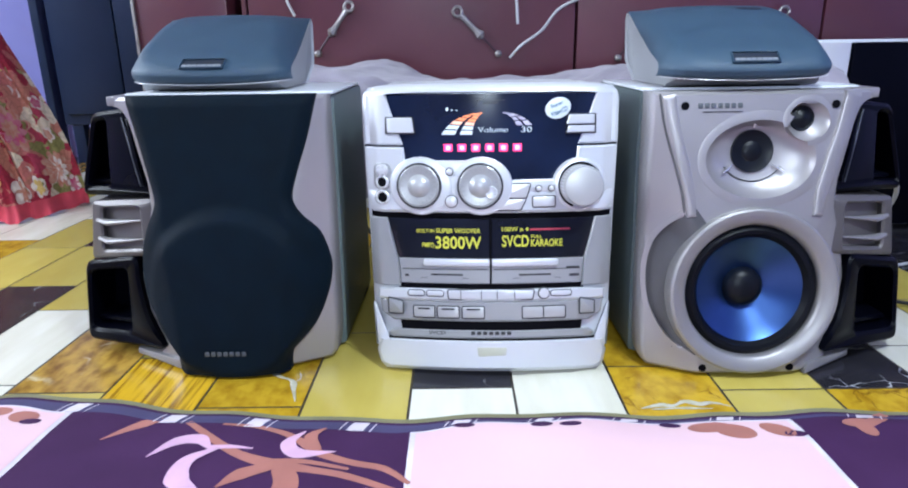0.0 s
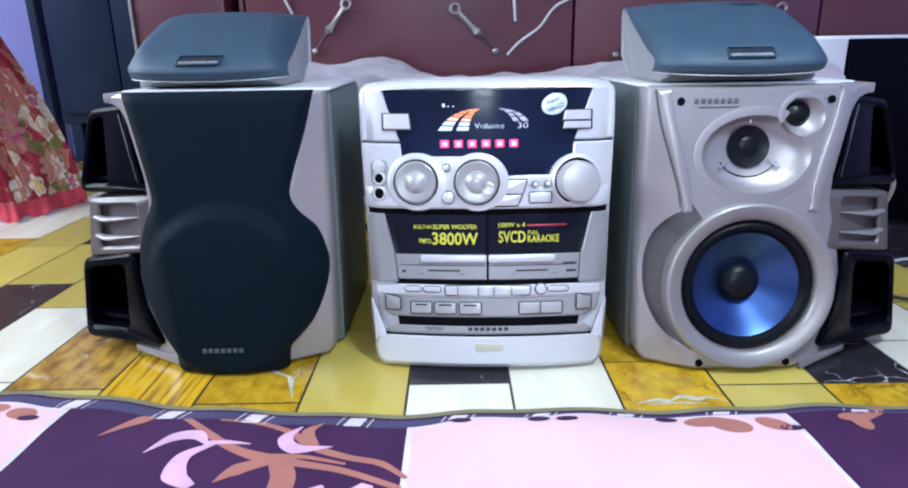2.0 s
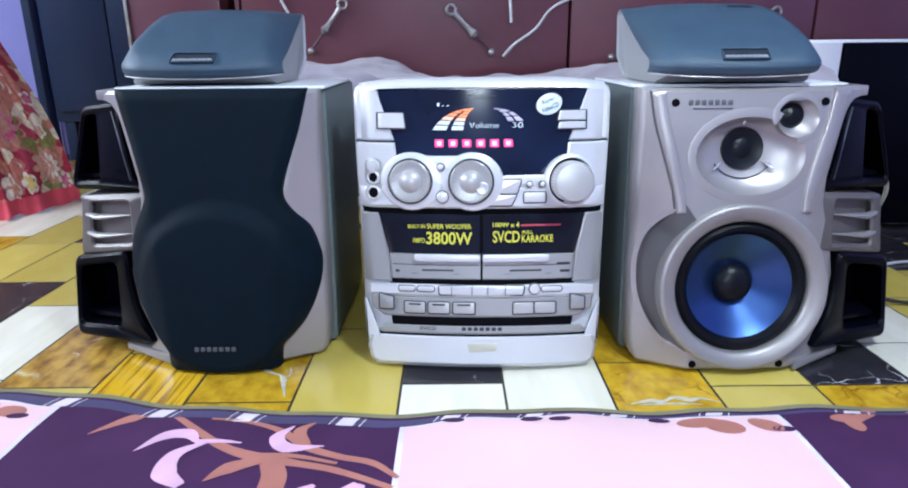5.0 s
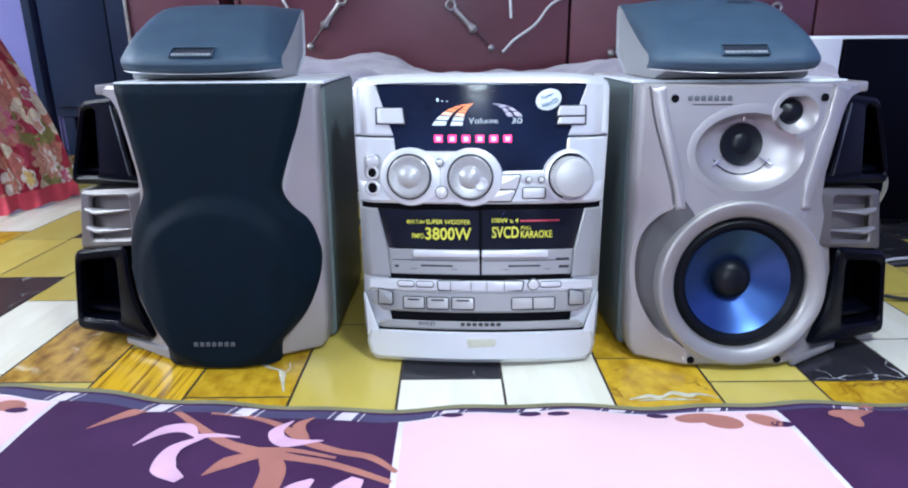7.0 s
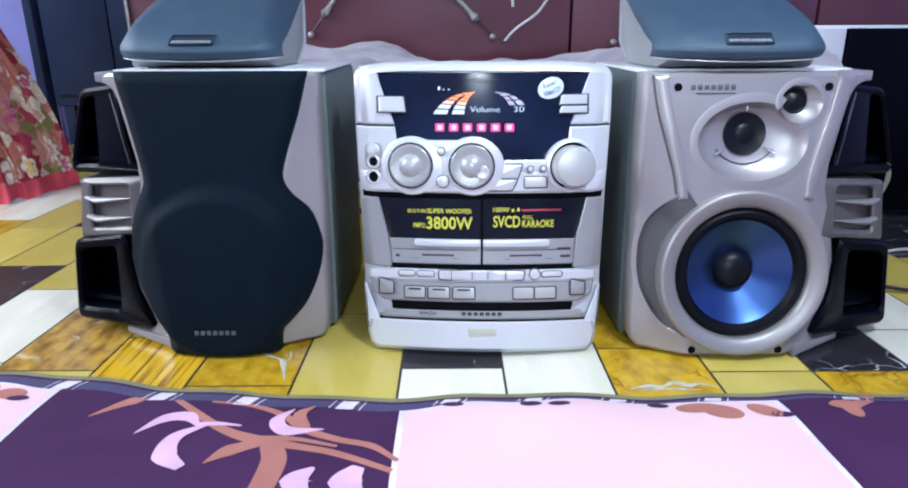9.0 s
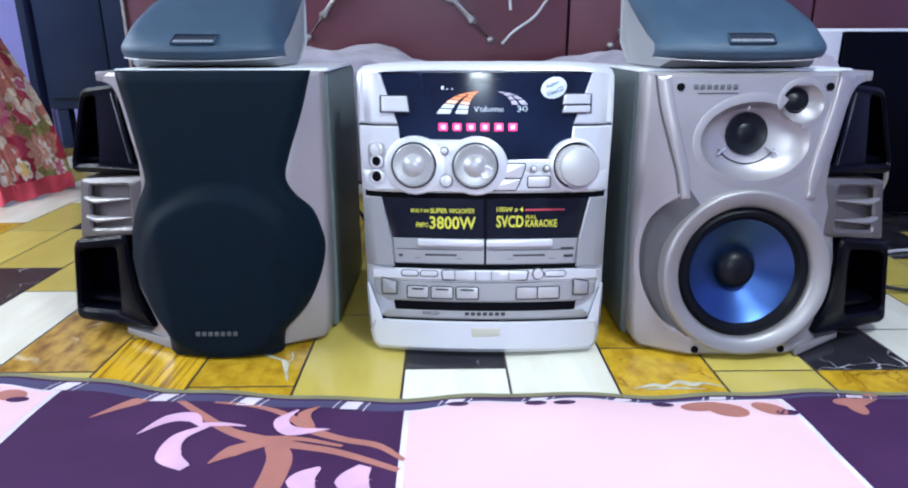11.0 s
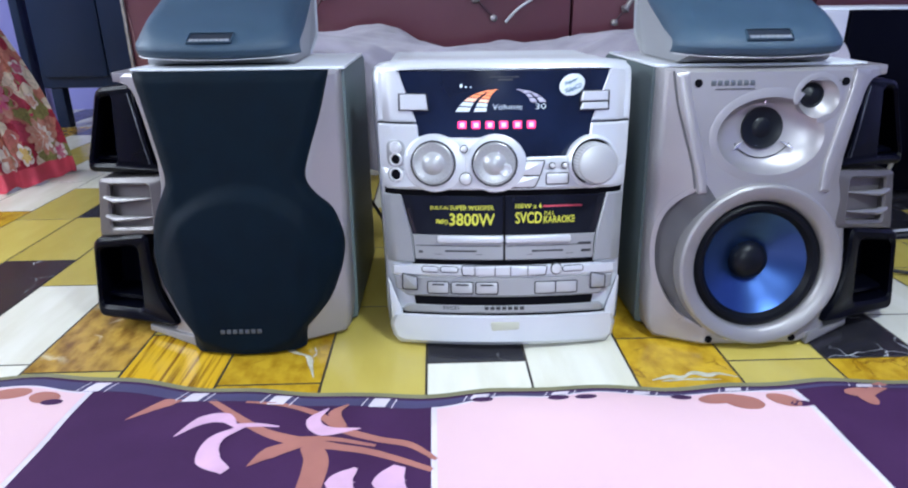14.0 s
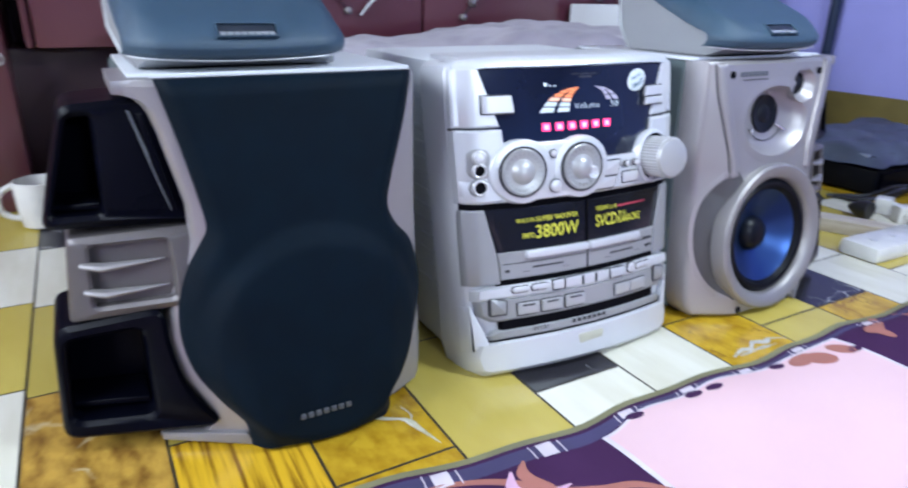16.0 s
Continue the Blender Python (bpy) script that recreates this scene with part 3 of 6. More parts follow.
# shell and crown
part("front_shell", slab(bmesh.new(), FU, [(0.3475, -0.136, 0.136), (0.3455, -0.146, 0.146), (0.3405, -0.153, 0.153), (0.333, -0.1555, 0.1555), (0.29, -0.1555, 0.1555), (0.2, -0.1515, 0.1515), (0.1, -0.1485, 0.1485), (0.04, -0.1475, 0.1475), (0.010, -0.142, 0.142), (-0.002, -0.132, 0.132)], -0.045, 0.0, 0.004, 24), WHITEPLASTIC, unit)
bm = bmesh.new()
rings = []
for k in range(9):
    a = math.pi * k / 8
    zz, dd = 0.3405 + 0.011 * math.sin(a), -0.028 + 0.034 * (1 + math.cos(a)) / 2
    rings.append([(x, zz - (0.004 * (abs(x) / 0.14) ** 6), dd) for x in [-0.149 + 0.298 * i / 24 for i in range(25)]])
fv = [[bm.verts.new(FU(*p)) for p in r] for r in rings]
for a, b in zip(fv, fv[1:]):
    for j in range(24):
        bm.faces.new((a[j], a[j + 1], b[j + 1], b[j]))
part("crown", bm, WHITEPLASTIC, unit)
box_top = box(bmesh.new(), UX - 0.13, UX + 0.13, 0.82, 0.90, 0.335, 0.3475, 0.004)
part("top_cover", box_top, WHITEPLASTIC, unit)

# display
display = part("display", slab(bmesh.new(), FU, [(0.3385, -0.126, 0.128), (0.300, -0.117, 0.120), (0.265, -0.107, 0.112), (0.24, -0.10, 0.106), (0.215, -0.095, 0.10)], -0.002, 0.0035, 0.001, 24), DISPLAY, unit, "dark glossy display window")
for i in range(6):
    lx = -0.0515 + i * 0.0169
    led = part("indicator", plate(bmesh.new(), FU, rect(lx - 0.0052, lx + 0.0052, 0.2705, 0.2795, 0.001), 0.003, 0.0042, 0.0004), PINKLED, display, "glowing pink indicator")
    part("indicator_core", plate(bmesh.new(), FU, rect(lx - 0.0026, lx + 0.0028, 0.2722, 0.2775, 0.0008), 0.004, 0.0046, 0.0002), LEDCORE, led)
lettering("readout", "Volume", FU, -0.0145, 0.2930, 0.0042, 0.0064, VFDWHITE, display, 0.036, bold=-0.012)
lettering("readout", "30", FU, 0.038, 0.2930, 0.0042, 0.0064, VFDWHITE, display, 0.0125, bold=-0.012)
# level meter: two sweeping ribbons of slanted bars, the second one dimmer
def meter_point(u, v, side):
    """u along a ribbon from its foot to its tip, v across it."""
    if side < 0:
        foot, tip, bend = Vector((-0.0594 + 0.0375 * v, 0.2905)), Vector((-0.0075, 0.3165)), Vector((-0.0440 + 0.024 * v, 0.3160 - 0.005 * v))
    else:
        foot, tip, bend = Vector((0.0514 - 0.019 * v, 0.3010)), Vector((0.0130, 0.3165)), Vector((0.0390 - 0.012 * v, 0.3165 - 0.003 * v))
    return tuple(foot * (1 - u) ** 2 + bend * 2 * u * (1 - u) + tip * u * u)


for side, bars, tones in ((-1, 7, (VFDWHITE, VFDWHITE, VFDPEACH, VFDORANGE, VFDORANGE, VFDORANGE, VFDORANGE)), (1, 4, (VFDDIM, VFDDIM, VFDDIM, VFDDIM))):
    for i in range(bars):
        for va, vb in (((0.0, 0.44), (0.60, 1.0)) if i < bars - 2 else ((0.0, 1.0),)):
            ua, ub = i / bars, (i + 0.80) / bars
            pts = [meter_point(ua, va, side), meter_point(ua, vb, side), meter_point(ub, vb, side), meter_point(ub, va, side)]
            part("meter_bar", plate(bmesh.new(), FU, pts, 0.003, 0.0042, 0.0001), tones[i], display)
for k in range(3):
    part("display_icon", plate(bmesh.new(), FU, rect(-0.0535 + k * 0.006, -0.0505 + k * 0.006 - (0.0008 if k else 0), 0.3185, 0.3225 if k == 0 else 0.3198, 0.0004), 0.003, 0.0042, 0.0002), VFDWHITE, display)
part("model_mark", plate(bmesh.new(), FU, rect(-0.018, 0.018, 0.3300, 0.3312, 0.0003), 0.003, 0.0038, 0.0001), GREYINK, display)
part("model_mark", plate(bmesh.new(), FU, rect(-0.008, 0.010, 0.3265, 0.3285, 0.0003), 0.003, 0.0038, 0.0001), GREYINK, display)
sticker = part("sticker", plate(bmesh.new(), FU, disc_outline(0.082, 0.3205, 0.0158, 0.0122, 28, 0.35), 0.003, 0.0042, 0.0002), STICKER, unit, "pale oval paper sticker")


def F_sticker(x, z, d):
    c, s = math.cos(0.35), math.sin(0.35)
    return FU(0.082 + x * c - z * s, 0.3205 + x * s + z * c, d)


lettering("sticker_text", "Super", F_sticker, 0.0, 0.0012, 0.0045, 0.0056, STICKERBLUE, sticker, 0.017, "CENTER", 0.2)
lettering("sticker_text", "VideoCD", F_sticker, 0.0, -0.0070, 0.0045, 0.0056, STICKERBLUE, sticker, 0.021, "CENTER", 0.2)

# ears beside the display, with a button on each
for s in (-1, 1):
    def FE(x, z, d, s=s):
        return FU(s * x, z, d)
    part("display_cheek", slab(bmesh.new(), FE, [(0.3395, 0.1280, 0.1515), (0.3360, 0.1268, 0.1535), (0.3080, 0.1170, 0.1545), (0.2780, 0.1065, 0.1545)], -0.01, 0.006, 0.002, 8), WHITEPLASTIC, unit)
    for za, zb in (((0.2925, 0.3105),) if s < 0 else ((0.3015, 0.3125), (0.2915, 0.2995))):
        part("key", slab(bmesh.new(), FE, [(zb, 0.0955, 0.126), ((za + zb) / 2, 0.0942, 0.126), (za, 0.0930, 0.126)], 0.002, 0.0105, 0.001, 6), WHITEPLASTIC, unit)
        part("key_gap", plate(bmesh.new(), FE, rounded([(0.128, za - 0.0014), (0.0915, za - 0.0014), (0.0940, zb + 0.0012), (0.128, zb + 0.0012)], 0.001, 2), 0.002, 0.0066, 0.0003), GREYINK, unit)
    part("cheek_gap", plate(bmesh.new(), FE, rect(0.109, 0.1540, 0.2750, 0.2785, 0.001), -0.004, 0.003, 0.0005), GREYINK, unit)
    part("control_cheek", slab(bmesh.new(), FE, [(0.2755, 0.1060, 0.1530), (0.2715, 0.1055, 0.1540), (0.2370, 0.1020, 0.1530), (0.1980, 0.0980, 0.1510)], -0.006, 0.009, 0.0025, 8), WHITEPLASTIC, unit)
part("control_band", slab(bmesh.new(), FU, [(0.2225, -0.1515, 0.1515), (0.205, -0.1505, 0.1505), (0.1965, -0.146, 0.146)], -0.004, 0.0105, 0.003, 24), WHITEPLASTIC, unit)

part("control_band", plate(bmesh.new(), FU, rounded([(0.008, 0.220), (0.100, 0.220), (0.100, 0.2365), (0.028, 0.2365)], 0.003, 3), -0.002, 0.0104, 0.002), WHITEPLASTIC, unit)

# dials
housing = part("dial_housing", plate(bmesh.new(), FU, disc_outline(-0.0860, 0.2290, 0.0385, 0.0355), -0.002, 0.0135, 0.003), WHITEPLASTIC, unit, "pale figure-eight dial housing")
part("housing_lobe", plate(bmesh.new(), FU, disc_outline(-0.0110, 0.2290, 0.0385, 0.0355), -0.002, 0.0135, 0.003), WHITEPLASTIC, housing)
part("housing_bridge", plate(bmesh.new(), FU, rounded([(-0.084, 0.197), (-0.014, 0.197), (-0.014, 0.2600), (-0.084, 0.2600)], 0.006), -0.002, 0.0130, 0.003), WHITEPLASTIC, housing)
for cx, notch in ((-0.0860, False), (-0.0110, True)):
    m = on_unit(cx - 0.0015, 0.2290, 0.0125) @ Matrix.Scale(0.83, 4)
    dial = part("jog_dial", lathe(bmesh.new(), [(0.0285, 0.0), (0.0285, 0.004), (0.0275, 0.005), (0.021, 0.0035), (0.0165, 0.003), (0.015, 0.0045), (0.012, 0.008), (0.007, 0.0105), (0.0, 0.0115)], m), KEYGREY, unit, "round silver jog dial")
    for i in range(24):
        a = 2 * math.pi * i / 24
        bm = box(bmesh.new(), -0.00035, 0.00035, -0.0062, -0.0046, 0.0215, 0.0262)
        bmesh.ops.transform(bm, matrix=m @ Matrix.Rotation(a, 4, "Y"), verts=bm.verts)
        part("dial_tick", bm, UNITGREY, dial)
    part("dial_ring", lathe(bmesh.new(), [(0.0330, 0.0), (0.0330, 0.0040), (0.0318, 0.0046), (0.0303, 0.0040), (0.0303, 0.0)], m), GREYINK, dial)
    part("dial_trim", lathe(bmesh.new(), [(0.0300, 0.0), (0.0300, 0.0045), (0.0288, 0.0052), (0.0284, 0.004)], m), KEYGREY, dial)
    if notch:
        part("finger_dimple", lathe(bmesh.new(), [(0.0075, 0.0), (0.0075, 0.0052), (0.0066, 0.0058), (0.004, 0.0046), (0.0, 0.0042)], on_unit(cx + 0.012, 0.2215, 0.0125), 20), WHITEPLASTIC, dial)
vol_house = part("knob_collar", lathe(bmesh.new(), [(0.0385, -0.004), (0.0385, 0.006), (0.0365, 0.009), (0.0335, 0.010), (0.0325, 0.008), (0.0325, 0.0)], on_unit(0.1075, 0.2290, 0.004) @ Matrix.Scale(0.84, 4)), WHITEPLASTIC, unit, "raised collar round the volume knob")
# the knob points straight ahead, out of the bowed front
m = Matrix.Translation(FU(0.1075, 0.2290, 0.004)) @ Matrix.Rotation(-math.atan(0.14), 4, "X") @ Matrix.Scale(0.84, 4)
knob = part("volume_knob", lathe(bmesh.new(), [(0.0292, 0.0), (0.0288, 0.012), (0.0274, 0.0430), (0.0256, 0.0465), (0.0218, 0.0476), (0.0, 0.0482)], m), KEYGREY, unit, "large ridged silver volume knob")
for i in range(40):
    a = 2 * math.pi * i / 40
    bm = box(bmesh.new(), -0.0009, 0.0009, -0.042, -0.012, 0.0268, 0.0288)
    bmesh.ops.transform(bm, matrix=m @ Matrix.Rotation(a, 4, "Y"), verts=bm.verts)
    part("knob_rib", bm, SILVER, knob)
part("collar_gap", lathe(bmesh.new(), [(0.0330, 0.0), (0.0330, 0.0075), (0.0285, 0.0075), (0.0285, 0.0)], on_unit(0.1075, 0.2290, 0.004) @ Matrix.Scale(0.84, 4)), HOLE, vol_house)

# sockets and small buttons
part("socket_bezel", plate(bmesh.new(), FU, rounded([(-0.1440, 0.2240), (-0.1215, 0.2240), (-0.1215, 0.2565), (-0.1440, 0.2565)], 0.010, 6), 0.006, 0.0104, 0.0008), UNITGREY, unit, "oval grey socket bezel")
part("socket_bezel", plate(bmesh.new(), FU, disc_outline(-0.1325, 0.2145, 0.0115, 0.0105), 0.006, 0.0102, 0.0008), UNITGREY, unit, "round grey socket bezel")
for i, (jz, r, mat) in enumerate(((0.2470, 0.0056, SILVER), (0.2330, 0.0060, HOLE), (0.2145, 0.0066, HOLE))):
    jack = part("socket", lathe(bmesh.new(), [(r + 0.0022, 0.0), (r + 0.0022, 0.0030), (r + 0.0008, 0.0040), (r - 0.0002, 0.0034), (r - 0.0004, 0.0)], on_unit(-0.1325, jz, 0.009), 24), SILVER, unit)
    part("socket_hole", lathe(bmesh.new(), [(r, 0.0), (r - 0.0006, 0.0022 if i else 0.0050), (0.0, 0.0018 if i else 0.0058)], on_unit(-0.1325, jz, 0.009), 20), mat, jack)
for bx, bz, r in ((-0.0500, 0.2465, 0.0038), (-0.0480, 0.2105, 0.0068), (0.0590, 0.2255, 0.0030), (0.0745, 0.2255, 0.0030)):
    b = part("round_button", lathe(bmesh.new(), [(r, 0.0), (r, 0.003), (r - 0.001, 0.0038), (0.0, 0.0042)], on_unit(bx, bz, 0.0128 if bx < 0 else 0.0105), 24), SILVER, unit)
    part("button_rim", lathe(bmesh.new(), [(r + 0.0011, 0.0), (r + 0.0011, 0.0012), (r + 0.0001, 0.0014), (r + 0.0001, 0.0)], on_unit(bx, bz, 0.0128 if bx < 0 else 0.0105), 24), GREYINK, b)


def key(corners, d0, d1, mat=SILVER, r=0.0015, outline=0.0015, surface=0.0105):
    """A push key with a dark gap round it."""
    pts = rounded(corners, r, 3)
    k = part("key", plate(bmesh.new(), FU, pts, d0, d1, 0.0008), mat, unit)
    part("key_gap", plate(bmesh.new(), FU, inset(pts, -outline), d0, surface + 0.0005, 0.0002), GREYINK, k)
    return k


key([(0.012, 0.2145), (0.044, 0.2145), (0.049, 0.2310), (0.020, 0.2310)], 0.007, 0.0125)
key([(0.004, 0.2000), (0.037, 0.2000), (0.0435, 0.2128), (0.008, 0.2128)], 0.008, 0.0125)
key([(0.0525, 0.2035), (0.0790, 0.2035), (0.0790, 0.2155), (0.0525, 0.2155)], 0.008, 0.0130)

# cassette doors
part("dark_gap", slab(bmesh.new(), FU, [(0.1985, -0.1480, 0.1480), (0.186, -0.1475, 0.1475)], -0.004, 0.0030, 0.0005, 24), HOLE, unit)
for s in (-1, 1):
    def FE(x, z, d, s=s):
        return FU(s * x, z, d)
    part("door_cheek", slab(bmesh.new(), FE, [(0.1900, 0.1280, 0.1490), (0.1860, 0.1271, 0.1500), (0.1390, 0.1160, 0.1492), (0.1040, 0.1130, 0.1480)], -0.002, 0.0085, 0.002, 8), UNITGREY, unit)
    door = part("cassette_door", slab(bmesh.new(), FE, [(0.140, 0.0008, 0.1155), (0.122, 0.0008, 0.1135), (0.1085, 0.0008, 0.1125)], -0.002, 0.0080, 0.001, 12), UNITGREY, unit, "silver cassette door")
    part("door_window", slab(bmesh.new(), FE, [(0.1895, 0.0008, 0.1275), (0.165, 0.0008, 0.1215), (0.140, 0.0008, 0.1150)], -0.002, 0.0060, 0.0008, 12), TAPEWIN, door, "dark smoked window")
    part("door_handle", plate(bmesh.new(), FE, rect(0.0010, 0.0845, 0.1300, 0.1395, 0.004), 0.004, 0.0135, 0.002), WHITEPLASTIC, door)
    part("door_line", slab(bmesh.new(), FE, [(0.1268, 0.004, 0.111), (0.1258, 0.004, 0.111)], 0.007, 0.0083, 0.0002, 10), GREYINK, door)
    part("door_mark", plate(bmesh.new(), FE, rect(0.035, 0.075, 0.1185, 0.1208, 0.0004), 0.007, 0.0084, 0.0002), GREYINK, door)
    part("door_mark", plate(bmesh.new(), FE, rect(0.028, 0.088, 0.1150, 0.1156, 0.0002), 0.007, 0.0084, 0.0002), GREYINK, door)
    if s < 0:
        lettering("door_text", "3800W", FU, -0.0690, 0.1520, 0.0066, 0.0155, YELLOWINK, door, 0.0575)
        lettering("door_text", "PMPO", FU, -0.0855, 0.1535, 0.0066, 0.0062, YELLOWINK, door, 0.0150)
        lettering("door_text", "SUPER WOOFER", FU, -0.0680, 0.1715, 0.0066, 0.0058, YELLOWINK, door, 0.0555)
        lettering("door_text", "BUILT-IN", FU, -0.0920, 0.1718, 0.0066, 0.0045, YELLOWINK, door, 0.0220)
    else:
        lettering("door_text", "SVCD", FU, 0.0140, 0.1545, 0.0066, 0.0145, YELLOWINK, door, 0.0335)
        lettering("door_text", "KARAOKE", FU, 0.0500, 0.1545, 0.0066, 0.0092, YELLOWINK, door, 0.0390)
        lettering("door_text", "FULL", FU, 0.0505, 0.1650, 0.0066, 0.0042, YELLOWINK, door, 0.0130)
        lettering("door_text", "100W x 4", FU, 0.0140, 0.1735, 0.0066, 0.0058, YELLOWINK, door, 0.0330)
        part("door_stripe", plate(bmesh.new(), FU, rect(0.049, 0.098, 0.1745, 0.1768, 0.0004), 0.005, 0.0066, 0.0002), REDINK, door)
part("door_seam", slab(bmesh.new(), FU, [(0.19, -0.0012, 0.0012), (0.1085, -0.0012, 0.0012)], -0.002, 0.0076, 0.0001, 2), HOLE, unit)
for xa, xb, zz in ((-0.108, -0.103, 0.1165), (0.094, 0.110, 0.1258), (0.098, 0.110, 0.1165)):
    part("door_mark", plate(bmesh.new(), FU, rect(xa, xb, zz, zz + 0.0032, 0.0004), 0.006, 0.0085, 0.0002), GREYINK, unit)

# key rows, disc drawer and base
part("dark_gap", slab(bmesh.new(), FU, [(0.1100, -0.1155, 0.1155), (0.0990, -0.1155, 0.1155)], -0.002, 0.0055, 0.0005, 20), HOLE, unit)
panel = part("key_panel", slab(bmesh.new(), FU, [(0.1020, -0.1130, 0.1130), (0.0985, -0.1430, 0.1430), (0.0860, -0.1430, 0.1430)], -0.002, 0.0130, 0.003, 24), WHITEPLASTIC, unit)
part("key_panel", slab(bmesh.new(), FU, [(0.0862, -0.1400, 0.1400), (0.0700, -0.1380, 0.1380), (0.0605, -0.1230, 0.1230)], -0.002, 0.0110, 0.002, 24), UNITGREY, unit)
for cx, w in ((-0.0945, 0.0100), (-0.0705, 0.0105), (0.0880, 0.0125)):
    key([(cx - w, 0.0925), (cx + w, 0.0925), (cx + w, 0.0990), (cx - w, 0.0990)], 0.010, 0.0155, WHITEPLASTIC, 0.003, 0.0011, surface=0.0130)
key([(-0.0530, 0.0890), (0.0520, 0.0890), (0.0540, 0.1000), (-0.0540, 0.1000)], 0.010, 0.0152, WHITEPLASTIC, 0.002, surface=0.0130)
for xx in (-0.038, -0.012, 0.008, 0.030):
    part("key_split", plate(bmesh.new(), FU, rect(xx - 0.0004, xx + 0.0004, 0.0885, 0.1000, 0.0001), 0.012, 0.0154, 0.0001), GREYINK, panel)
part("round_button", lathe(bmesh.new(), [(0.0062, 0.0), (0.0062, 0.0035), (0.005, 0.0045), (0.0, 0.0048)], on_unit(0.0660, 0.0965, 0.0115), 24), SILVER, unit)
part("button_rim", lathe(bmesh.new(), [(0.0074, 0.0), (0.0074, 0.0024), (0.0063, 0.0026), (0.0063, 0.0)], on_unit(0.0660, 0.0965, 0.0115), 24), GREYINK, unit)
for xa, xb in ((-0.0975, -0.0720), (-0.0675, -0.0410), (-0.0360, -0.0090), (0.0400, 0.0655), (0.0668, 0.0930)):
    k = key([(xa, 0.0650), (xb, 0.0650), (xb, 0.0790), (xa, 0.0790)], 0.008, 0.0140, KEYGREY, 0.0015, surface=0.0110)
    if xb < 0:
        part("key_slit", plate(bmesh.new(), FU, rect(xa + 0.005, xb - 0.005, 0.0748, 0.0770, 0.001), 0.012, 0.0143, 0.0002), GREYINK, k)
for xa, xb in ((-0.1290, -0.1120), (0.1120, 0.1290)):
    key([(xa, 0.0690), (xb, 0.0690), (xb, 0.0840), (xa, 0.0880)], 0.008, 0.0145, UNITGREY, 0.001, surface=0.0130)
part("disc_slot", slab(bmesh.new(), FU, [(0.0620, -0.1150, 0.1150), (0.0485, -0.1130, 0.1130)], -0.002, 0.0085, 0.0005, 24), HOLE, unit)
lip = part("disc_drawer", slab(bmesh.new(), FU, [(0.0498, -0.1230, 0.1230), (0.0440, -0.1300, 0.1300), (0.0385, -0.1260, 0.1260)], -0.002, 0.0105, 0.0025, 24), UNITGREY, unit, "silver disc drawer front")
for i in range(7):
    xx = -0.0255 + i * 0.0076
    part("badge_bar", plate(bmesh.new(), FU, rect(xx, xx + 0.0056, 0.0432, 0.0478, 0.001), 0.009, 0.0108, 0.0002), GREYINK, lip)
lettering("drawer_text", "SVCD", FU, -0.0790, 0.0432, 0.0109, 0.0045, GREYINK, lip, 0.021)
part("drawer_shadow_gap", slab(bmesh.new(), FU, [(0.0394, -0.1310, 0.1310), (0.0352, -0.1300, 0.1300)], -0.002, 0.0050, 0.0005, 24), HOLE, unit)
base = part("base", slab(bmesh.new(), FU, [(0.0358, -0.1290, 0.1290), (0.0330, -0.1420, 0.1420), (0.0180, -0.1460, 0.1460), (0.0040, -0.1420, 0.1420), (-0.0035, -0.1340, 0.1340)], -0.030, 0.0125, 0.004, 24), WHITEPLASTIC, unit)
part("old_label", plate(bmesh.new(), FU, rounded([(-0.0160, 0.0150), (0.0190, 0.0170), (0.0200, 0.0270), (-0.0180, 0.0270)], 0.002, 2), 0.011, 0.0130, 0.0002), YELLOWTAPE, base, "worn yellowed paper label")
for s in (-1, 1):
    def FE(x, z, d, s=s):
        return FU(s * x, z, d)
    part("base_horn", plate(bmesh.new(), FE, rounded([(0.1290, 0.034), (0.1470, 0.024), (0.1495, 0.080), (0.1465, 0.080)], 0.001, 2), -0.01, 0.0110, 0.002), WHITEPLASTIC, base)


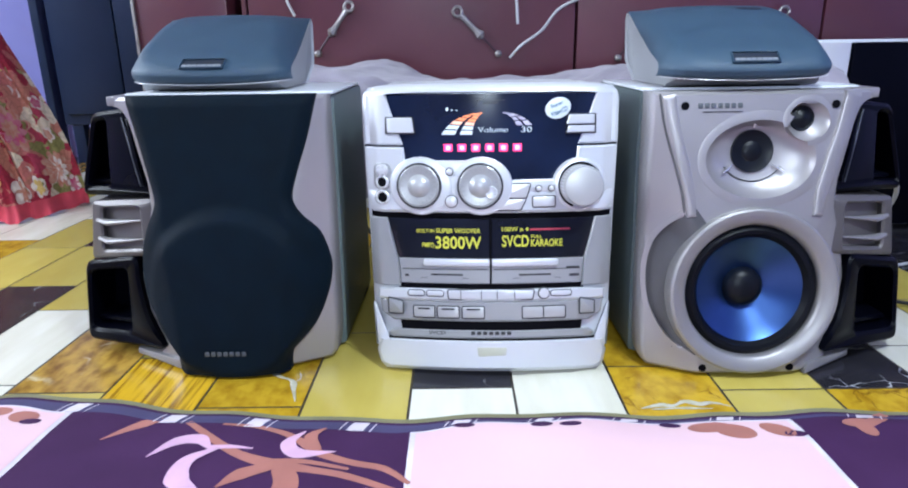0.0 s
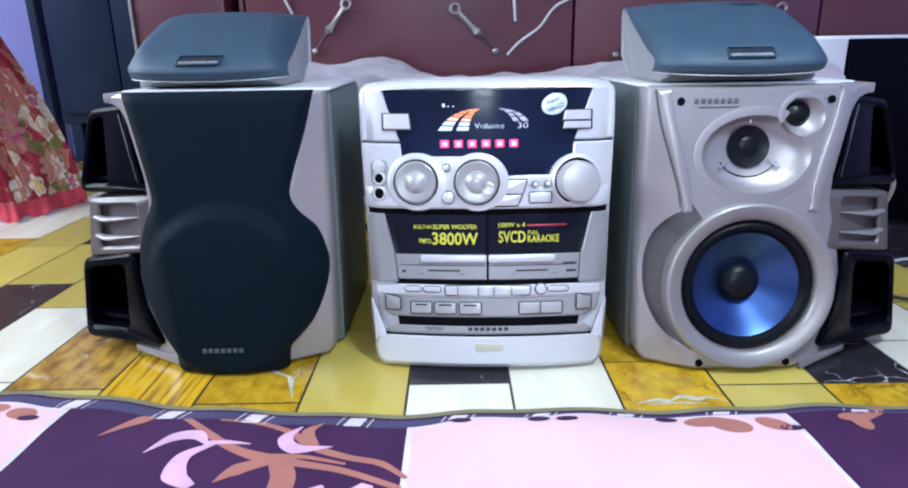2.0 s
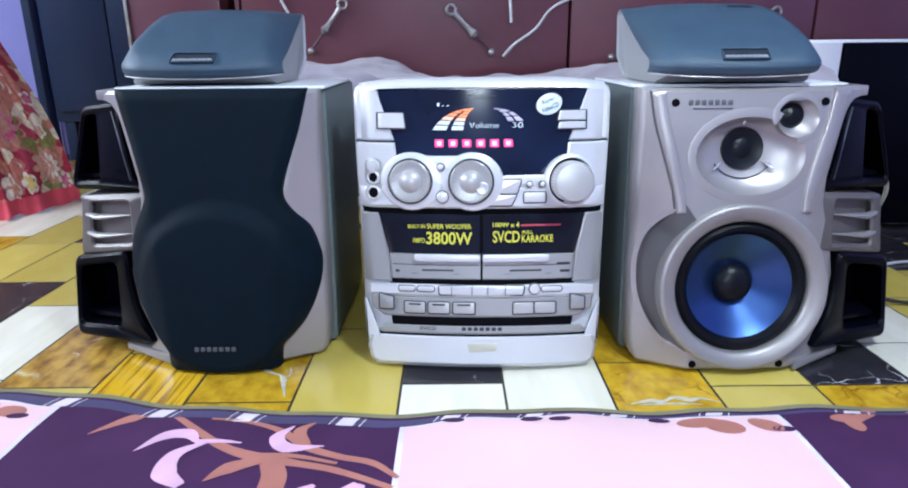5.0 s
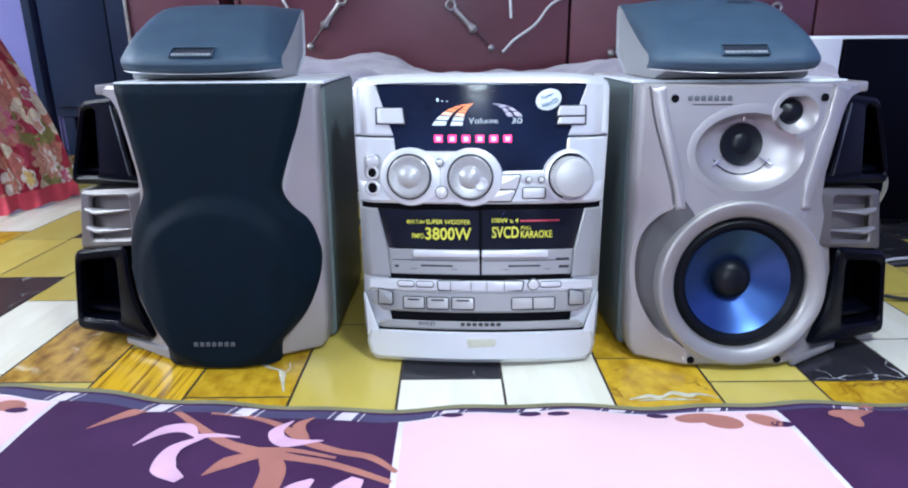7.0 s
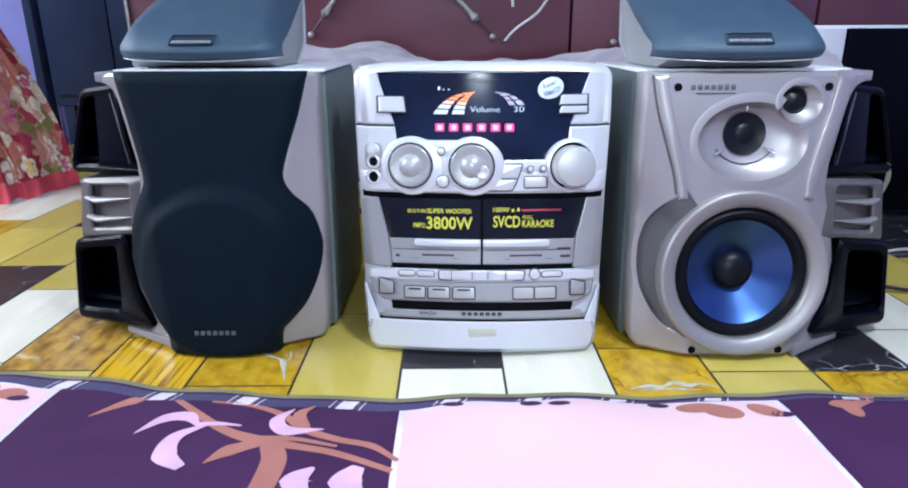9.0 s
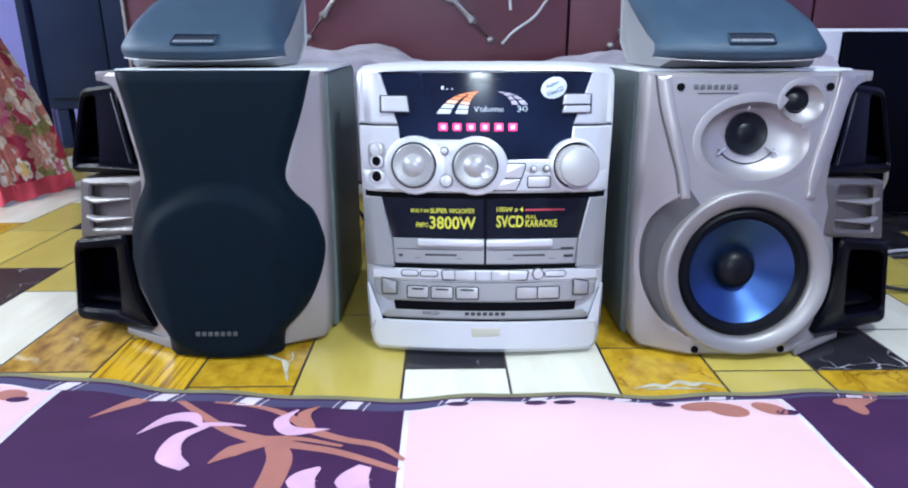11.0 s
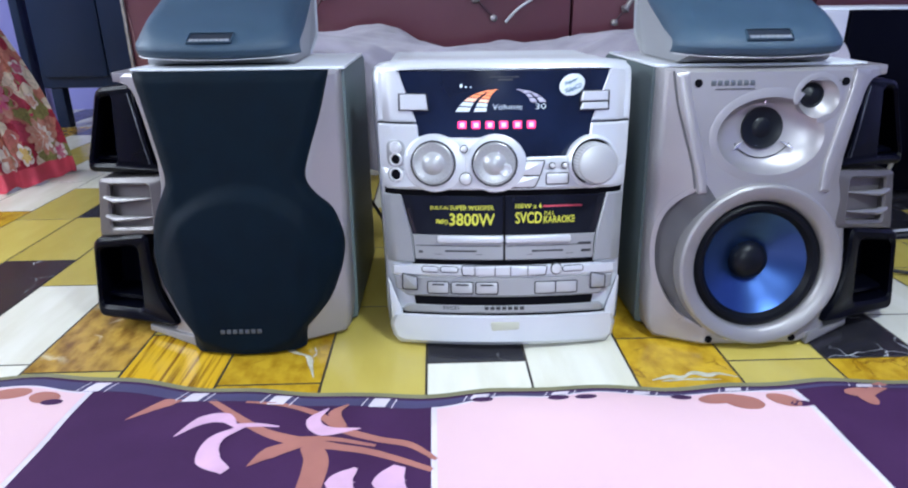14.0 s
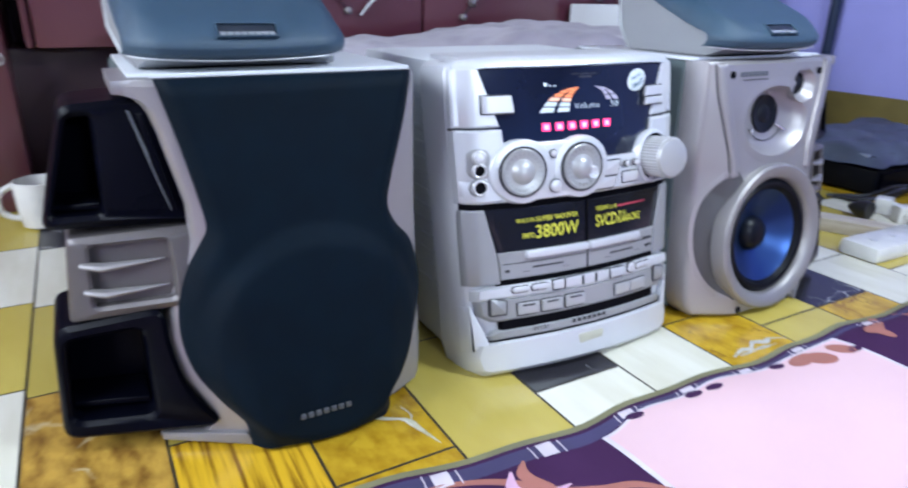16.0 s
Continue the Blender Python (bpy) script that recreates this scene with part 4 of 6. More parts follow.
# ---- the loudspeakers, a mirrored pair ----
def speaker(cx, s, yf, lean, covered, label):
    """cx: its middle; s: the side to which its ports stand; covered: whether the cloth grille is on."""
    H, W = 0.340, 0.132

    def F(x, z, d=0.0):
        fold = 0.055 + 0.019 * min(z, 0.2) / 0.2 + 0.032 * max(0.0, z - 0.2) / 0.14
        q = max(0.0, abs(x) - fold)
        return Vector((cx + s * x, yf + lean * z + 0.55 * q * q / (q + 0.008) - d, z))

    def at(x, z, d=0.0):
        return Matrix.Translation(F(x, z, d)) @ Matrix.Rotation(-math.atan(lean), 4, "X")

    sp = thing("loudspeaker", label, "loudspeaker", "stereo loudspeakers")
    bm = bmesh.new()
    rings = []
    for z, ins in ((0.0035, 0.006), (0.006, 0.0015), (0.012, 0.0), (0.1, 0.0), (0.25, 0.0), (H - 0.008, 0.0), (H - 0.003, 0.0012), (H - 0.0008, 0.004)):
        xs = [-0.1265 + ins + (W + 0.1265 - 2 * ins) * i / 16 for i in range(17)]
        front = [F(x, z, -0.034 - ins) for x in xs]
        back = yf + 0.305
        rings.append(front + [Vector((cx + s * x, back - ins, z)) for x in (W - ins, 0.04, -0.04, -0.1300 + ins)])
    loft(bm, rings)
    cab = part("cabinet", bm, GREYSIDE, sp, "grey vinyl wrapped cabinet")
    rows = [(0.3395, -0.1235, 0.1430), (0.3290, -0.1235, 0.1430), (0.3275, -0.1235, 0.1345), (0.3250, -0.1235, 0.1280), (0.3200, -0.1235, 0.1230), (0.3130, -0.1235, 0.1190), (0.300, -0.1235, 0.1150), (0.265, -0.1235, 0.1075), (0.235, -0.1235, 0.1010), (0.205, -0.1235, 0.1010),
            (0.150, -0.1235, 0.1220), (0.110, -0.1235, 0.1300), (0.070, -0.1235, 0.1240), (0.045, -0.1235, 0.1090), (0.028, -0.1225, 0.1000), (0.012, -0.1200, 0.1150), (0.0045, -0.1130, 0.1100)]
    fine = []
    for (za, la, ra), (zb, lb, rb) in zip(rows, rows[1:]):
        k = max(1, round((za - zb) / 0.005))
        fine += [(za + (zb - za) * i / k, la + (lb - la) * i / k, ra + (rb - ra) * i / k) for i in range(k)]
    fine.append(rows[-1])
    bm = slab(bmesh.new(), F, fine, -0.0355, 0.0, 0.004, 90)
    if not covered:
        # the round opening behind the woofer
        mid = F(0.002, 0.107)
        scoop_line = [(v.x, v.y) for v in smooth_path(SCOOP_EDGE, 8)]
        hub = Vector((0.002, 0.1070))
        shape = scoop_line + [tuple(hub + (Vector(q) - hub).normalized() * 0.0990) for q in reversed(scoop_line)]

        def inside(px, pz):
            hits = False
            for (xa, za), (xb, zb) in zip(shape, shape[1:] + shape[:1]):
                if (za > pz) != (zb > pz) and px < (xb - xa) * (pz - za) / (zb - za) + xa:
                    hits = not hits
            return hits
        def bearing(px, pz):
            return math.atan2(pz - hub.y, px - hub.x) % (2 * math.pi)
        k5 = max(1, round(len(scoop_line) * 0.06))
        first, last = bearing(*scoop_line[k5]), bearing(*scoop_line[-1 - k5])
        gone = []
        for f in bm.faces:
            mid_f = f.calc_center_median()
            if len(f.verts) == 4 and mid_f.y < yf + 0.075 and all(-0.1205 < (v.co.x - cx) * s for v in f.verts) and first < bearing((mid_f.x - cx) * s, mid_f.z) < last:
                if any(inside((v.co.x - cx) * s, v.co.z) for v in f.verts):
                    gone.append(f)
        bmesh.ops.delete(bm, geom=gone, context="FACES")
        cut = [f for f in bm.faces if len(f.verts) == 4 and f.calc_center_median().y < yf + 0.045 and (math.hypot(f.calc_center_median().x - mid.x, f.calc_center_median().z - mid.z) < 0.088
               or any(math.hypot((v.co.x - cx - 0.004 * s) / 0.0655, (v.co.z - 0.2622) / 0.0465) < 1 for v in f.verts)
               or any(math.hypot(((v.co.x - cx) * s - 0.0565) / 0.0245, (v.co.z - 0.3050) / 0.0225) < 1 for v in f.verts))]
        bmesh.ops.delete(bm, geom=cut, context="FACES")
    part("baffle", bm, LILAC, sp, "lilac silver front baffle")
    part("top_plate", box(bmesh.new(), cx - 0.129, cx + 0.129, yf + lean * H + 0.03, yf + 0.29, H - 0.001, H + 0.0025, 0.001), UNITSIDE, sp)
    part("top_corner", box(bmesh.new(), min(cx + s * 0.112, cx + s * 0.1435), max(cx + s * 0.112, cx + s * 0.1435), yf + lean * H + 0.012, yf + 0.16, 0.3290, H + 0.0005, 0.002), LILAC, sp)
    # ridge beside the middle plate
    for sx in (-1, 1):
        ridge = swept([(sx * 0.1060, 0.3370), (sx * 0.0990, 0.300), (sx * 0.0880, 0.262), (sx * 0.0780, 0.225), (sx * 0.0740, 0.196)], [0.0100, 0.0098, 0.0090, 0.0080, 0.0060] if sx > 0 else [0.0078, 0.0078, 0.0074, 0.0066, 0.0055])
        if not covered:
            part("ridge", plate(bmesh.new(), F, ridge, -0.002, 0.0042 if sx > 0 else 0.0032, 0.0024), LILAC, sp)
            groove = swept([(sx * 0.1150, 0.3370), (sx * 0.1080, 0.300), (sx * 0.0968, 0.262), (sx * 0.0862, 0.225), (sx * 0.0810, 0.196)], [0.0011] * 5)
            if sx < 0:
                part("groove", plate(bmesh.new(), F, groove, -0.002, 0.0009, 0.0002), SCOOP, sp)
    # scoop round the woofer, its shade put into a darker grey
    if not covered:
        mid2 = (0.002, 0.1070)
        far, near, low, slope, inner = [], [], [], [], []
        for q in scoop_line:
            away = (Vector(q) - Vector(mid2)).normalized()
            far.append(tuple(Vector(q) + away * 0.0050))
            near.append(tuple(Vector(q) - away * 0.0006))
            low.append(tuple(Vector(q) - away * 0.0022))
            inner.append(tuple(Vector(mid2) + away * 0.0975))
            slope.append(tuple((Vector(low[-1]) + Vector(inner[-1])) / 2))

        def strip(rows):
            bm = bmesh.new()
            n = len(rows[0][0])
            ease = [min(1.0, max(0.0, (min(k, n - 1 - k) - k5) / 6)) for k in range(n)]
            gv = [[bm.verts.new(F(*q, d if d > 0 or not dips else 0.0008 + (d - 0.0008) * ease[k])) for k, q in enumerate(pts)] for pts, d, dips in rows]
            for a, b in zip(gv, gv[1:]):
                for k in range(len(a) - 1):
                    bm.faces.new((a[k], a[k + 1], b[k + 1], b[k]))
            return bm
        part("scoop_lip", strip([(far, -0.0010, False), (far, 0.0007, False), (near, 0.0010, False), (low, -0.0060, True)]), LILAC, sp)
        part("scoop", strip([(low, -0.0060, True), (slope, -0.0050, True), (inner, -0.0010, True)]), SCOOP, sp, "scooped surround with its shade in a darker grey")
        woofer = part("woofer", lathe(bmesh.new(), [(0.101, -0.012), (0.1009, 0.0050), (0.1000, 0.0085), (0.0975, 0.0105), (0.0945, 0.0105), (0.0840, 0.0060), (0.0815, 0.0040), (0.0800, 0.0000), (0.0788, -0.0060)], at(0.002, 0.1070), 72), RIMSILVER, sp, "silver rimmed woofer")
        part("surround", lathe(bmesh.new(), [(0.0795, -0.004), (0.0775, -0.0015), (0.0735, 0.0010), (0.0690, 0.0000), (0.0650, -0.0060), (0.0628, -0.0085)], at(0.002, 0.1070), 72), RUBBER, woofer, "black rubber surround")
        part("cone", lathe(bmesh.new(), [(0.0660, -0.0080), (0.0640, -0.0062), (0.0622, -0.0076), (0.050, -0.0145), (0.036, -0.0225), (0.022, -0.0300), (0.018, -0.0320)], at(0.002, 0.1070), 72), BLUECONE, woofer, "blue metallic cone")
        part("dust_cap", lathe(bmesh.new(), [(0.0246, -0.0290), (0.0238, -0.0240), (0.020, -0.0185), (0.013, -0.0150), (0.0, -0.0136)], at(0.002, 0.1070), 48), DOME, woofer, "black dust cap")
        # mid driver in its oval dish
        bm = bmesh.new()
        rings = []
        for rx, rz, cz, d in ((0.0745, 0.0555, 0.2620, 0.0001), (0.0735, 0.0545, 0.2620, 0.0003), (0.0640, 0.0450, 0.2620, 0.0003), (0.0618, 0.0432, 0.2622, -0.0022), (0.0580, 0.0405, 0.2630, -0.0070), (0.047, 0.036, 0.2648, -0.0125), (0.034, 0.031, 0.2675, -0.0165), (0.0245, 0.0245, 0.2690, -0.0180)):
            rings.append([F(0.004 * (rx - 0.0245) / 0.04 + rx * math.cos(a), cz + rz * math.sin(a), d) for a in [2 * math.pi * i / 128 for i in range(128)]])
        loft(bm, rings, False, False)
        bmesh.ops.delete(bm, geom=[f for f in bm.faces if all(math.hypot(((v.co.x - cx) * s - 0.0565) / 0.0246, (v.co.z - 0.3050) / 0.0226) < 1 for v in f.verts)], context="FACES")
        dish = part("mid_dish", bm, LILAC, sp, "oval silver dish of the mid driver")
        part("mid_driver", lathe(bmesh.new(), [(0.0252, -0.001), (0.0248, 0.0022), (0.0228, 0.0016), (0.0190, 0.0002), (0.0120, -0.0006), (0.0105, 0.0004), (0.0065, 0.0016), (0.0, 0.0022)], at(0.0005, 0.2690, -0.0172), 48), DOME, dish, "dark grey mid driver")
        for ang in (90, 213, 327):
            a = radians(ang)
            bm = bmesh.new()
            path = [F(0.0005 + r * math.cos(a), 0.2690 + r * math.sin(a), -0.0140 + (r - 0.030) * 0.45) for r in (0.0275, 0.033, 0.0385, 0.0430)]
            part("strut", tube(bm, path, [0.0009, 0.0016, 0.0018, 0.0008], 8), CHROME, dish)
        bm = bmesh.new()
        path = [F(0.0005 + 0.0385 * math.cos(a), 0.2690 + 0.0345 * math.sin(a), -0.0140) for a in [radians(-150 + i * 6) for i in range(21)]]
        part("dish_line", tube(bm, path, 0.0007, 6), GREYINK, dish)
        bm = bmesh.new()
        rings = []
        for rx, rz, ox, oz, d in ((0.0300, 0.0290, 0.0, 0.0, 0.0004), (0.0290, 0.0280, 0.0, 0.0, 0.0007), (0.0244, 0.0224, 0.0, 0.0, 0.0007), (0.0236, 0.0216, 0.0, 0.0, -0.0008), (0.0205, 0.0190, -0.0012, 0.0008, -0.0040), (0.0165, 0.0160, -0.0026, 0.0018, -0.0085), (0.0140, 0.0140, -0.0034, 0.0024, -0.0105)):
            rings.append([F(0.0565 + ox + rx * math.cos(a), 0.3050 + oz + rz * math.sin(a), d) for a in [2 * math.pi * i / 48 for i in range(48)]])
        loft(bm, rings, False, False)
        bmesh.ops.delete(bm, geom=[f for f in bm.faces if math.hypot(((f.calc_center_median().x - cx) * s - 0.004) / 0.0590, (f.calc_center_median().z - 0.2622) / 0.0408) < 1
                                   and math.hypot(((f.calc_center_median().x - cx) * s - 0.0565) / 0.0252, (f.calc_center_median().z - 0.3050) / 0.0234) > 1], context="FACES")
        skirt = [[bm.verts.new(F(0.0565 + 0.0246 * math.cos(a), 0.3050 + 0.0226 * math.sin(a), d)) for a in [2 * math.pi * i / 48 for i in range(48)]] for d in (0.0007, -0.0150)]
        for i in range(48):
            bm.faces.new((skirt[0][i], skirt[0][(i + 1) % 48], skirt[1][(i + 1) % 48], skirt[1][i]))
        tweeter = part("tweeter", bm, LILAC, sp, "flared oval tweeter dish")
        part("tweeter_dome", lathe(bmesh.new(), [(0.0150, 0.0), (0.0140, 0.0020), (0.0118, 0.0004), (0.0085, 0.0014), (0.0048, 0.0038), (0.0, 0.0048)], at(0.0531, 0.3074, -0.0100), 40), DOME, tweeter, "small black dome")
        for hx, hz in ((-0.0865, 0.3235), (0.0865, 0.3235), (-0.0530, 0.0125), (0.0530, 0.0125)):
            part("peg_hole", lathe(bmesh.new(), [(0.0046, 0.0), (0.0046, 0.0011), (0.0036, 0.0012), (0.0, 0.0008)], at(hx, hz), 20), HOLE, sp)
        for i in range(7):
            xx = -0.0715 + i * 0.0076
            part("badge_bar", plate(bmesh.new(), F, rect(xx, xx + 0.0054, 0.3205, 0.3265, 0.001), -0.001, 0.0008, 0.0002), BADGE, sp)
        part("badge_bar", plate(bmesh.new(), F, rect(-0.066, -0.020, 0.3160, 0.3172, 0.0003), -0.001, 0.0008, 0.0002), GREYINK, sp)
    else:
        outer_side = [(0.3420, 0.1125), (0.300, 0.1025), (0.250, 0.0922), (0.218, 0.0875), (0.204, 0.0925), (0.1785, 0.1065), (0.150, 0.1165), (0.1126, 0.1195), (0.080, 0.1128), (0.053, 0.0965), (0.031, 0.0785), (0.0165, 0.0745), (0.004, 0.0735)]
        inner_side = [(0.3420, 0.1140), (0.2928, 0.1011), (0.2455, 0.0853), (0.218, 0.0795), (0.197, 0.0888), (0.1755, 0.1073), (0.1468, 0.1171), (0.1252, 0.1196), (0.0962, 0.1146), (0.0633, 0.1014), (0.0449, 0.0859), (0.029, 0.0704), (0.004, 0.0675)]
        lines = [[(v.y, v.x) for v in smooth_path([(w, z, 0) for z, w in side], 10)] for side in (outer_side, inner_side)]
        zs = np.linspace(0.342, 0.004, 72)
        wo, wi = [np.interp(zs, [w[0] for w in reversed(ln)], [w[1] for w in reversed(ln)]) for ln in lines]
        bm = bmesh.new()
        nx = 56
        for_rows = []
        for z, a, b in zip(zs, wo, wi):
            row = []
            for j in range(nx + 1):
                u = j / nx
                x = float(-b + (a + b) * u)
                edge = min(1.0, min(a - x, x + b) / 0.016)
                top = min(1.0, (0.3435 - z) / 0.010)
                r = math.hypot(x, z - 0.1020)
                k = min(1.0, max(0.0, (0.1125 - r) / 0.020))
                disc = 0.0095 * k * k * (3 - 2 * k) + 0.002 * max(0.0, 1 - r / 0.1) ** 0.5
                row.append(bm.verts.new(F(x, float(z), (0.0085 + 0.0085 * math.sin(edge * math.pi / 2)) * (0.55 + 0.45 * top) + disc)))
            for_rows.append(row)
        for a, b in zip(for_rows, for_rows[1:]):
            for j in range(nx):
                bm.faces.new((a[j], a[j + 1], b[j + 1], b[j]))
        rim = for_rows[0] + [r[-1] for r in for_rows[1:-1]] + for_rows[-1][::-1] + [r[0] for r in for_rows[1:-1]][::-1]
        n = len(zs)
        flat = [(-wi[0] + (wo[0] + wi[0]) * j / nx, zs[0]) for j in range(nx + 1)] + [(wo[i], zs[i]) for i in range(1, n - 1)] + [(wo[-1] - (wo[-1] + wi[-1]) * j / nx, zs[-1]) for j in range(nx + 1)] + [(-wi[i], zs[i]) for i in range(n - 2, 0, -1)]
        backs = [bm.verts.new(F(float(x), float(z), -0.001)) for x, z in flat]
        for i in range(len(rim)):
            j = (i + 1) % len(rim)
            bm.faces.new((rim[i], rim[j], backs[j], backs[i]))
        gr = part("grille", bm, GRILLE, sp, "dark blue-black cloth grille shaped like an hourglass", smooth=50)
        for i in range(7):
            xx = -0.0185 + i * 0.0075
            part("badge_bar", plate(bmesh.new(), F, rect(xx, xx + 0.0052, 0.0325, 0.0378, 0.001), 0.018, 0.0288, 0.0003), BADGE, gr)

    # ports and bracket on the outer side
    def G(x, z, d=0.0):
        return Vector((cx + s * x, yf + lean * z + 0.020 + 0.45 * max(0.0, x - 0.112) - d, z))

    outer = rounded([(0.0900, 0.2200), (0.2130, 0.2130), (0.1840, 0.3180), (0.1110, 0.3270)], 0.012, 6)
    inner = rounded([(0.1640, 0.2270), (0.2040, 0.2240), (0.1790, 0.3080), (0.1610, 0.3110)], 0.006, 6)
    port = part("upper_port", hollow(bmesh.new(), G, outer, inner, -0.085, 0.004, -0.060, 0.004), GLOSSBLACK, sp, "glossy black side port")
    part("port_fin", plate(bmesh.new(), G, swept([(0.1250, 0.3130), (0.1180, 0.270), (0.1090, 0.232)], [0.002, 0.0035, 0.002]), 0.0, 0.0065, 0.001), GLOSSBLACK, port)
    part("port_edge", plate(bmesh.new(), G, swept([(0.1330, 0.3150), (0.1250, 0.284), (0.1165, 0.250), (0.1120, 0.232)], [0.0010, 0.0013, 0.0009, 0.0004]), 0.002, 0.0060, 0.0003), BADGE, port)
    part("port_sill", plate(bmesh.new(), G, rounded([(0.1650, 0.2285), (0.2020, 0.2255), (0.2020, 0.2310), (0.1650, 0.2340)], 0.001, 2), -0.055, -0.012, 0.001), GLOSSBLACK, port)
    outer = rounded([(0.0930, 0.0240), (0.2280, 0.0160), (0.2200, 0.1240), (0.1300, 0.1430), (0.1290, 0.1040), (0.1215, 0.0680), (0.1110, 0.0480)], 0.014, 6)
    inner = rounded([(0.1500, 0.0390), (0.2180, 0.0330), (0.2120, 0.1120), (0.1490, 0.1240), (0.1492, 0.1000), (0.1495, 0.0750), (0.1498, 0.0550)], 0.010, 6)
    port = part("lower_port", hollow(bmesh.new(), G, outer, inner, -0.085, 0.006, -0.060, 0.004), GLOSSBLACK, sp, "glossy black side port")
    part("port_sill", plate(bmesh.new(), G, rounded([(0.1520, 0.0440), (0.2160, 0.0400), (0.2160, 0.0450), (0.1520, 0.0500)], 0.001, 2), -0.055, -0.012, 0.001), GLOSSBLACK, port)
    outer = rounded([(0.0960, 0.1460), (0.2050, 0.1300), (0.1960, 0.2060), (0.0920, 0.2170)], 0.006, 5)
    inner = rounded([(0.1180, 0.1530), (0.1830, 0.1440), (0.1800, 0.1990), (0.1180, 0.2060)], 0.005, 5)
    bracket = part("side_bracket", hollow(bmesh.new(), G, outer, inner, -0.070, 0.006, -0.006, 0.003), BRACKET, sp, "silver claw-shaped side bracket")
    for zz in (0.1840, 0.1600):
        bm = bmesh.new()
        path = [G(0.1220, zz + 0.003, -0.003), G(0.144, zz, 0.000), G(0.1720, zz - 0.003, 0.004), G(0.1880, zz - 0.001, 0.004)]
        part("claw", tube(bm, path, [0.0010, 0.0032, 0.0060, 0.0042], 10, 0.7), RIMSILVER, bracket)
    part("foot_bar", plate(bmesh.new(), F, rounded([(0.0720, 0.0020), (0.1480, 0.0070), (0.1480, 0.0150), (0.0760, 0.0150)], 0.002, 3), -0.03, 0.0060, 0.002), RIMSILVER, sp)
    for xx, yy in ((-0.1, 0.06), (0.1, 0.06), (-0.1, 0.27), (0.1, 0.27)):
        part("foot", lathe(bmesh.new(), [(0.0, 0.0), (0.010, 0.0), (0.011, 0.005), (0.0, 0.005)], Matrix.Translation((cx + xx, yf + yy, 0.0)) @ Matrix.Rotation(radians(-90), 4, "X"), 16), RUBBER, sp)
    return sp


SCOOP_EDGE = [(-0.0700, 0.2085, 0), (-0.0991, 0.1846, 0), (-0.1140, 0.1608, 0), (-0.1195, 0.1261, 0), (-0.1145, 0.0836, 0), (-0.0943, 0.0474, 0), (-0.0640, 0.0262, 0)]
BRACKET = material("bracket_grey_silver", (0.132, 0.119, 0.119), 0.42, 0.4, (0.112, 0.100, 0.101), 10, bump=0.08, bump_scale=1300)
BADGE = material("badge_grey", (0.11, 0.12, 0.135), 0.4, 0.3)
# grey that carries the recess's shade in its colour; the groove shares it
SCOOP = material("scoop_shade_grey", (0.10, 0.097, 0.105), 0.45, 0.3, bump=0.1, bump_scale=1200)
speaker(-0.2785, -1, 0.7505, 0.126, True, "silver loudspeaker with its dark cloth grille on, on the floor")
speaker(0.3510, 1, 0.7180, 0.138, False, "silver loudspeaker without grille, blue woofer cone showing, on the floor")


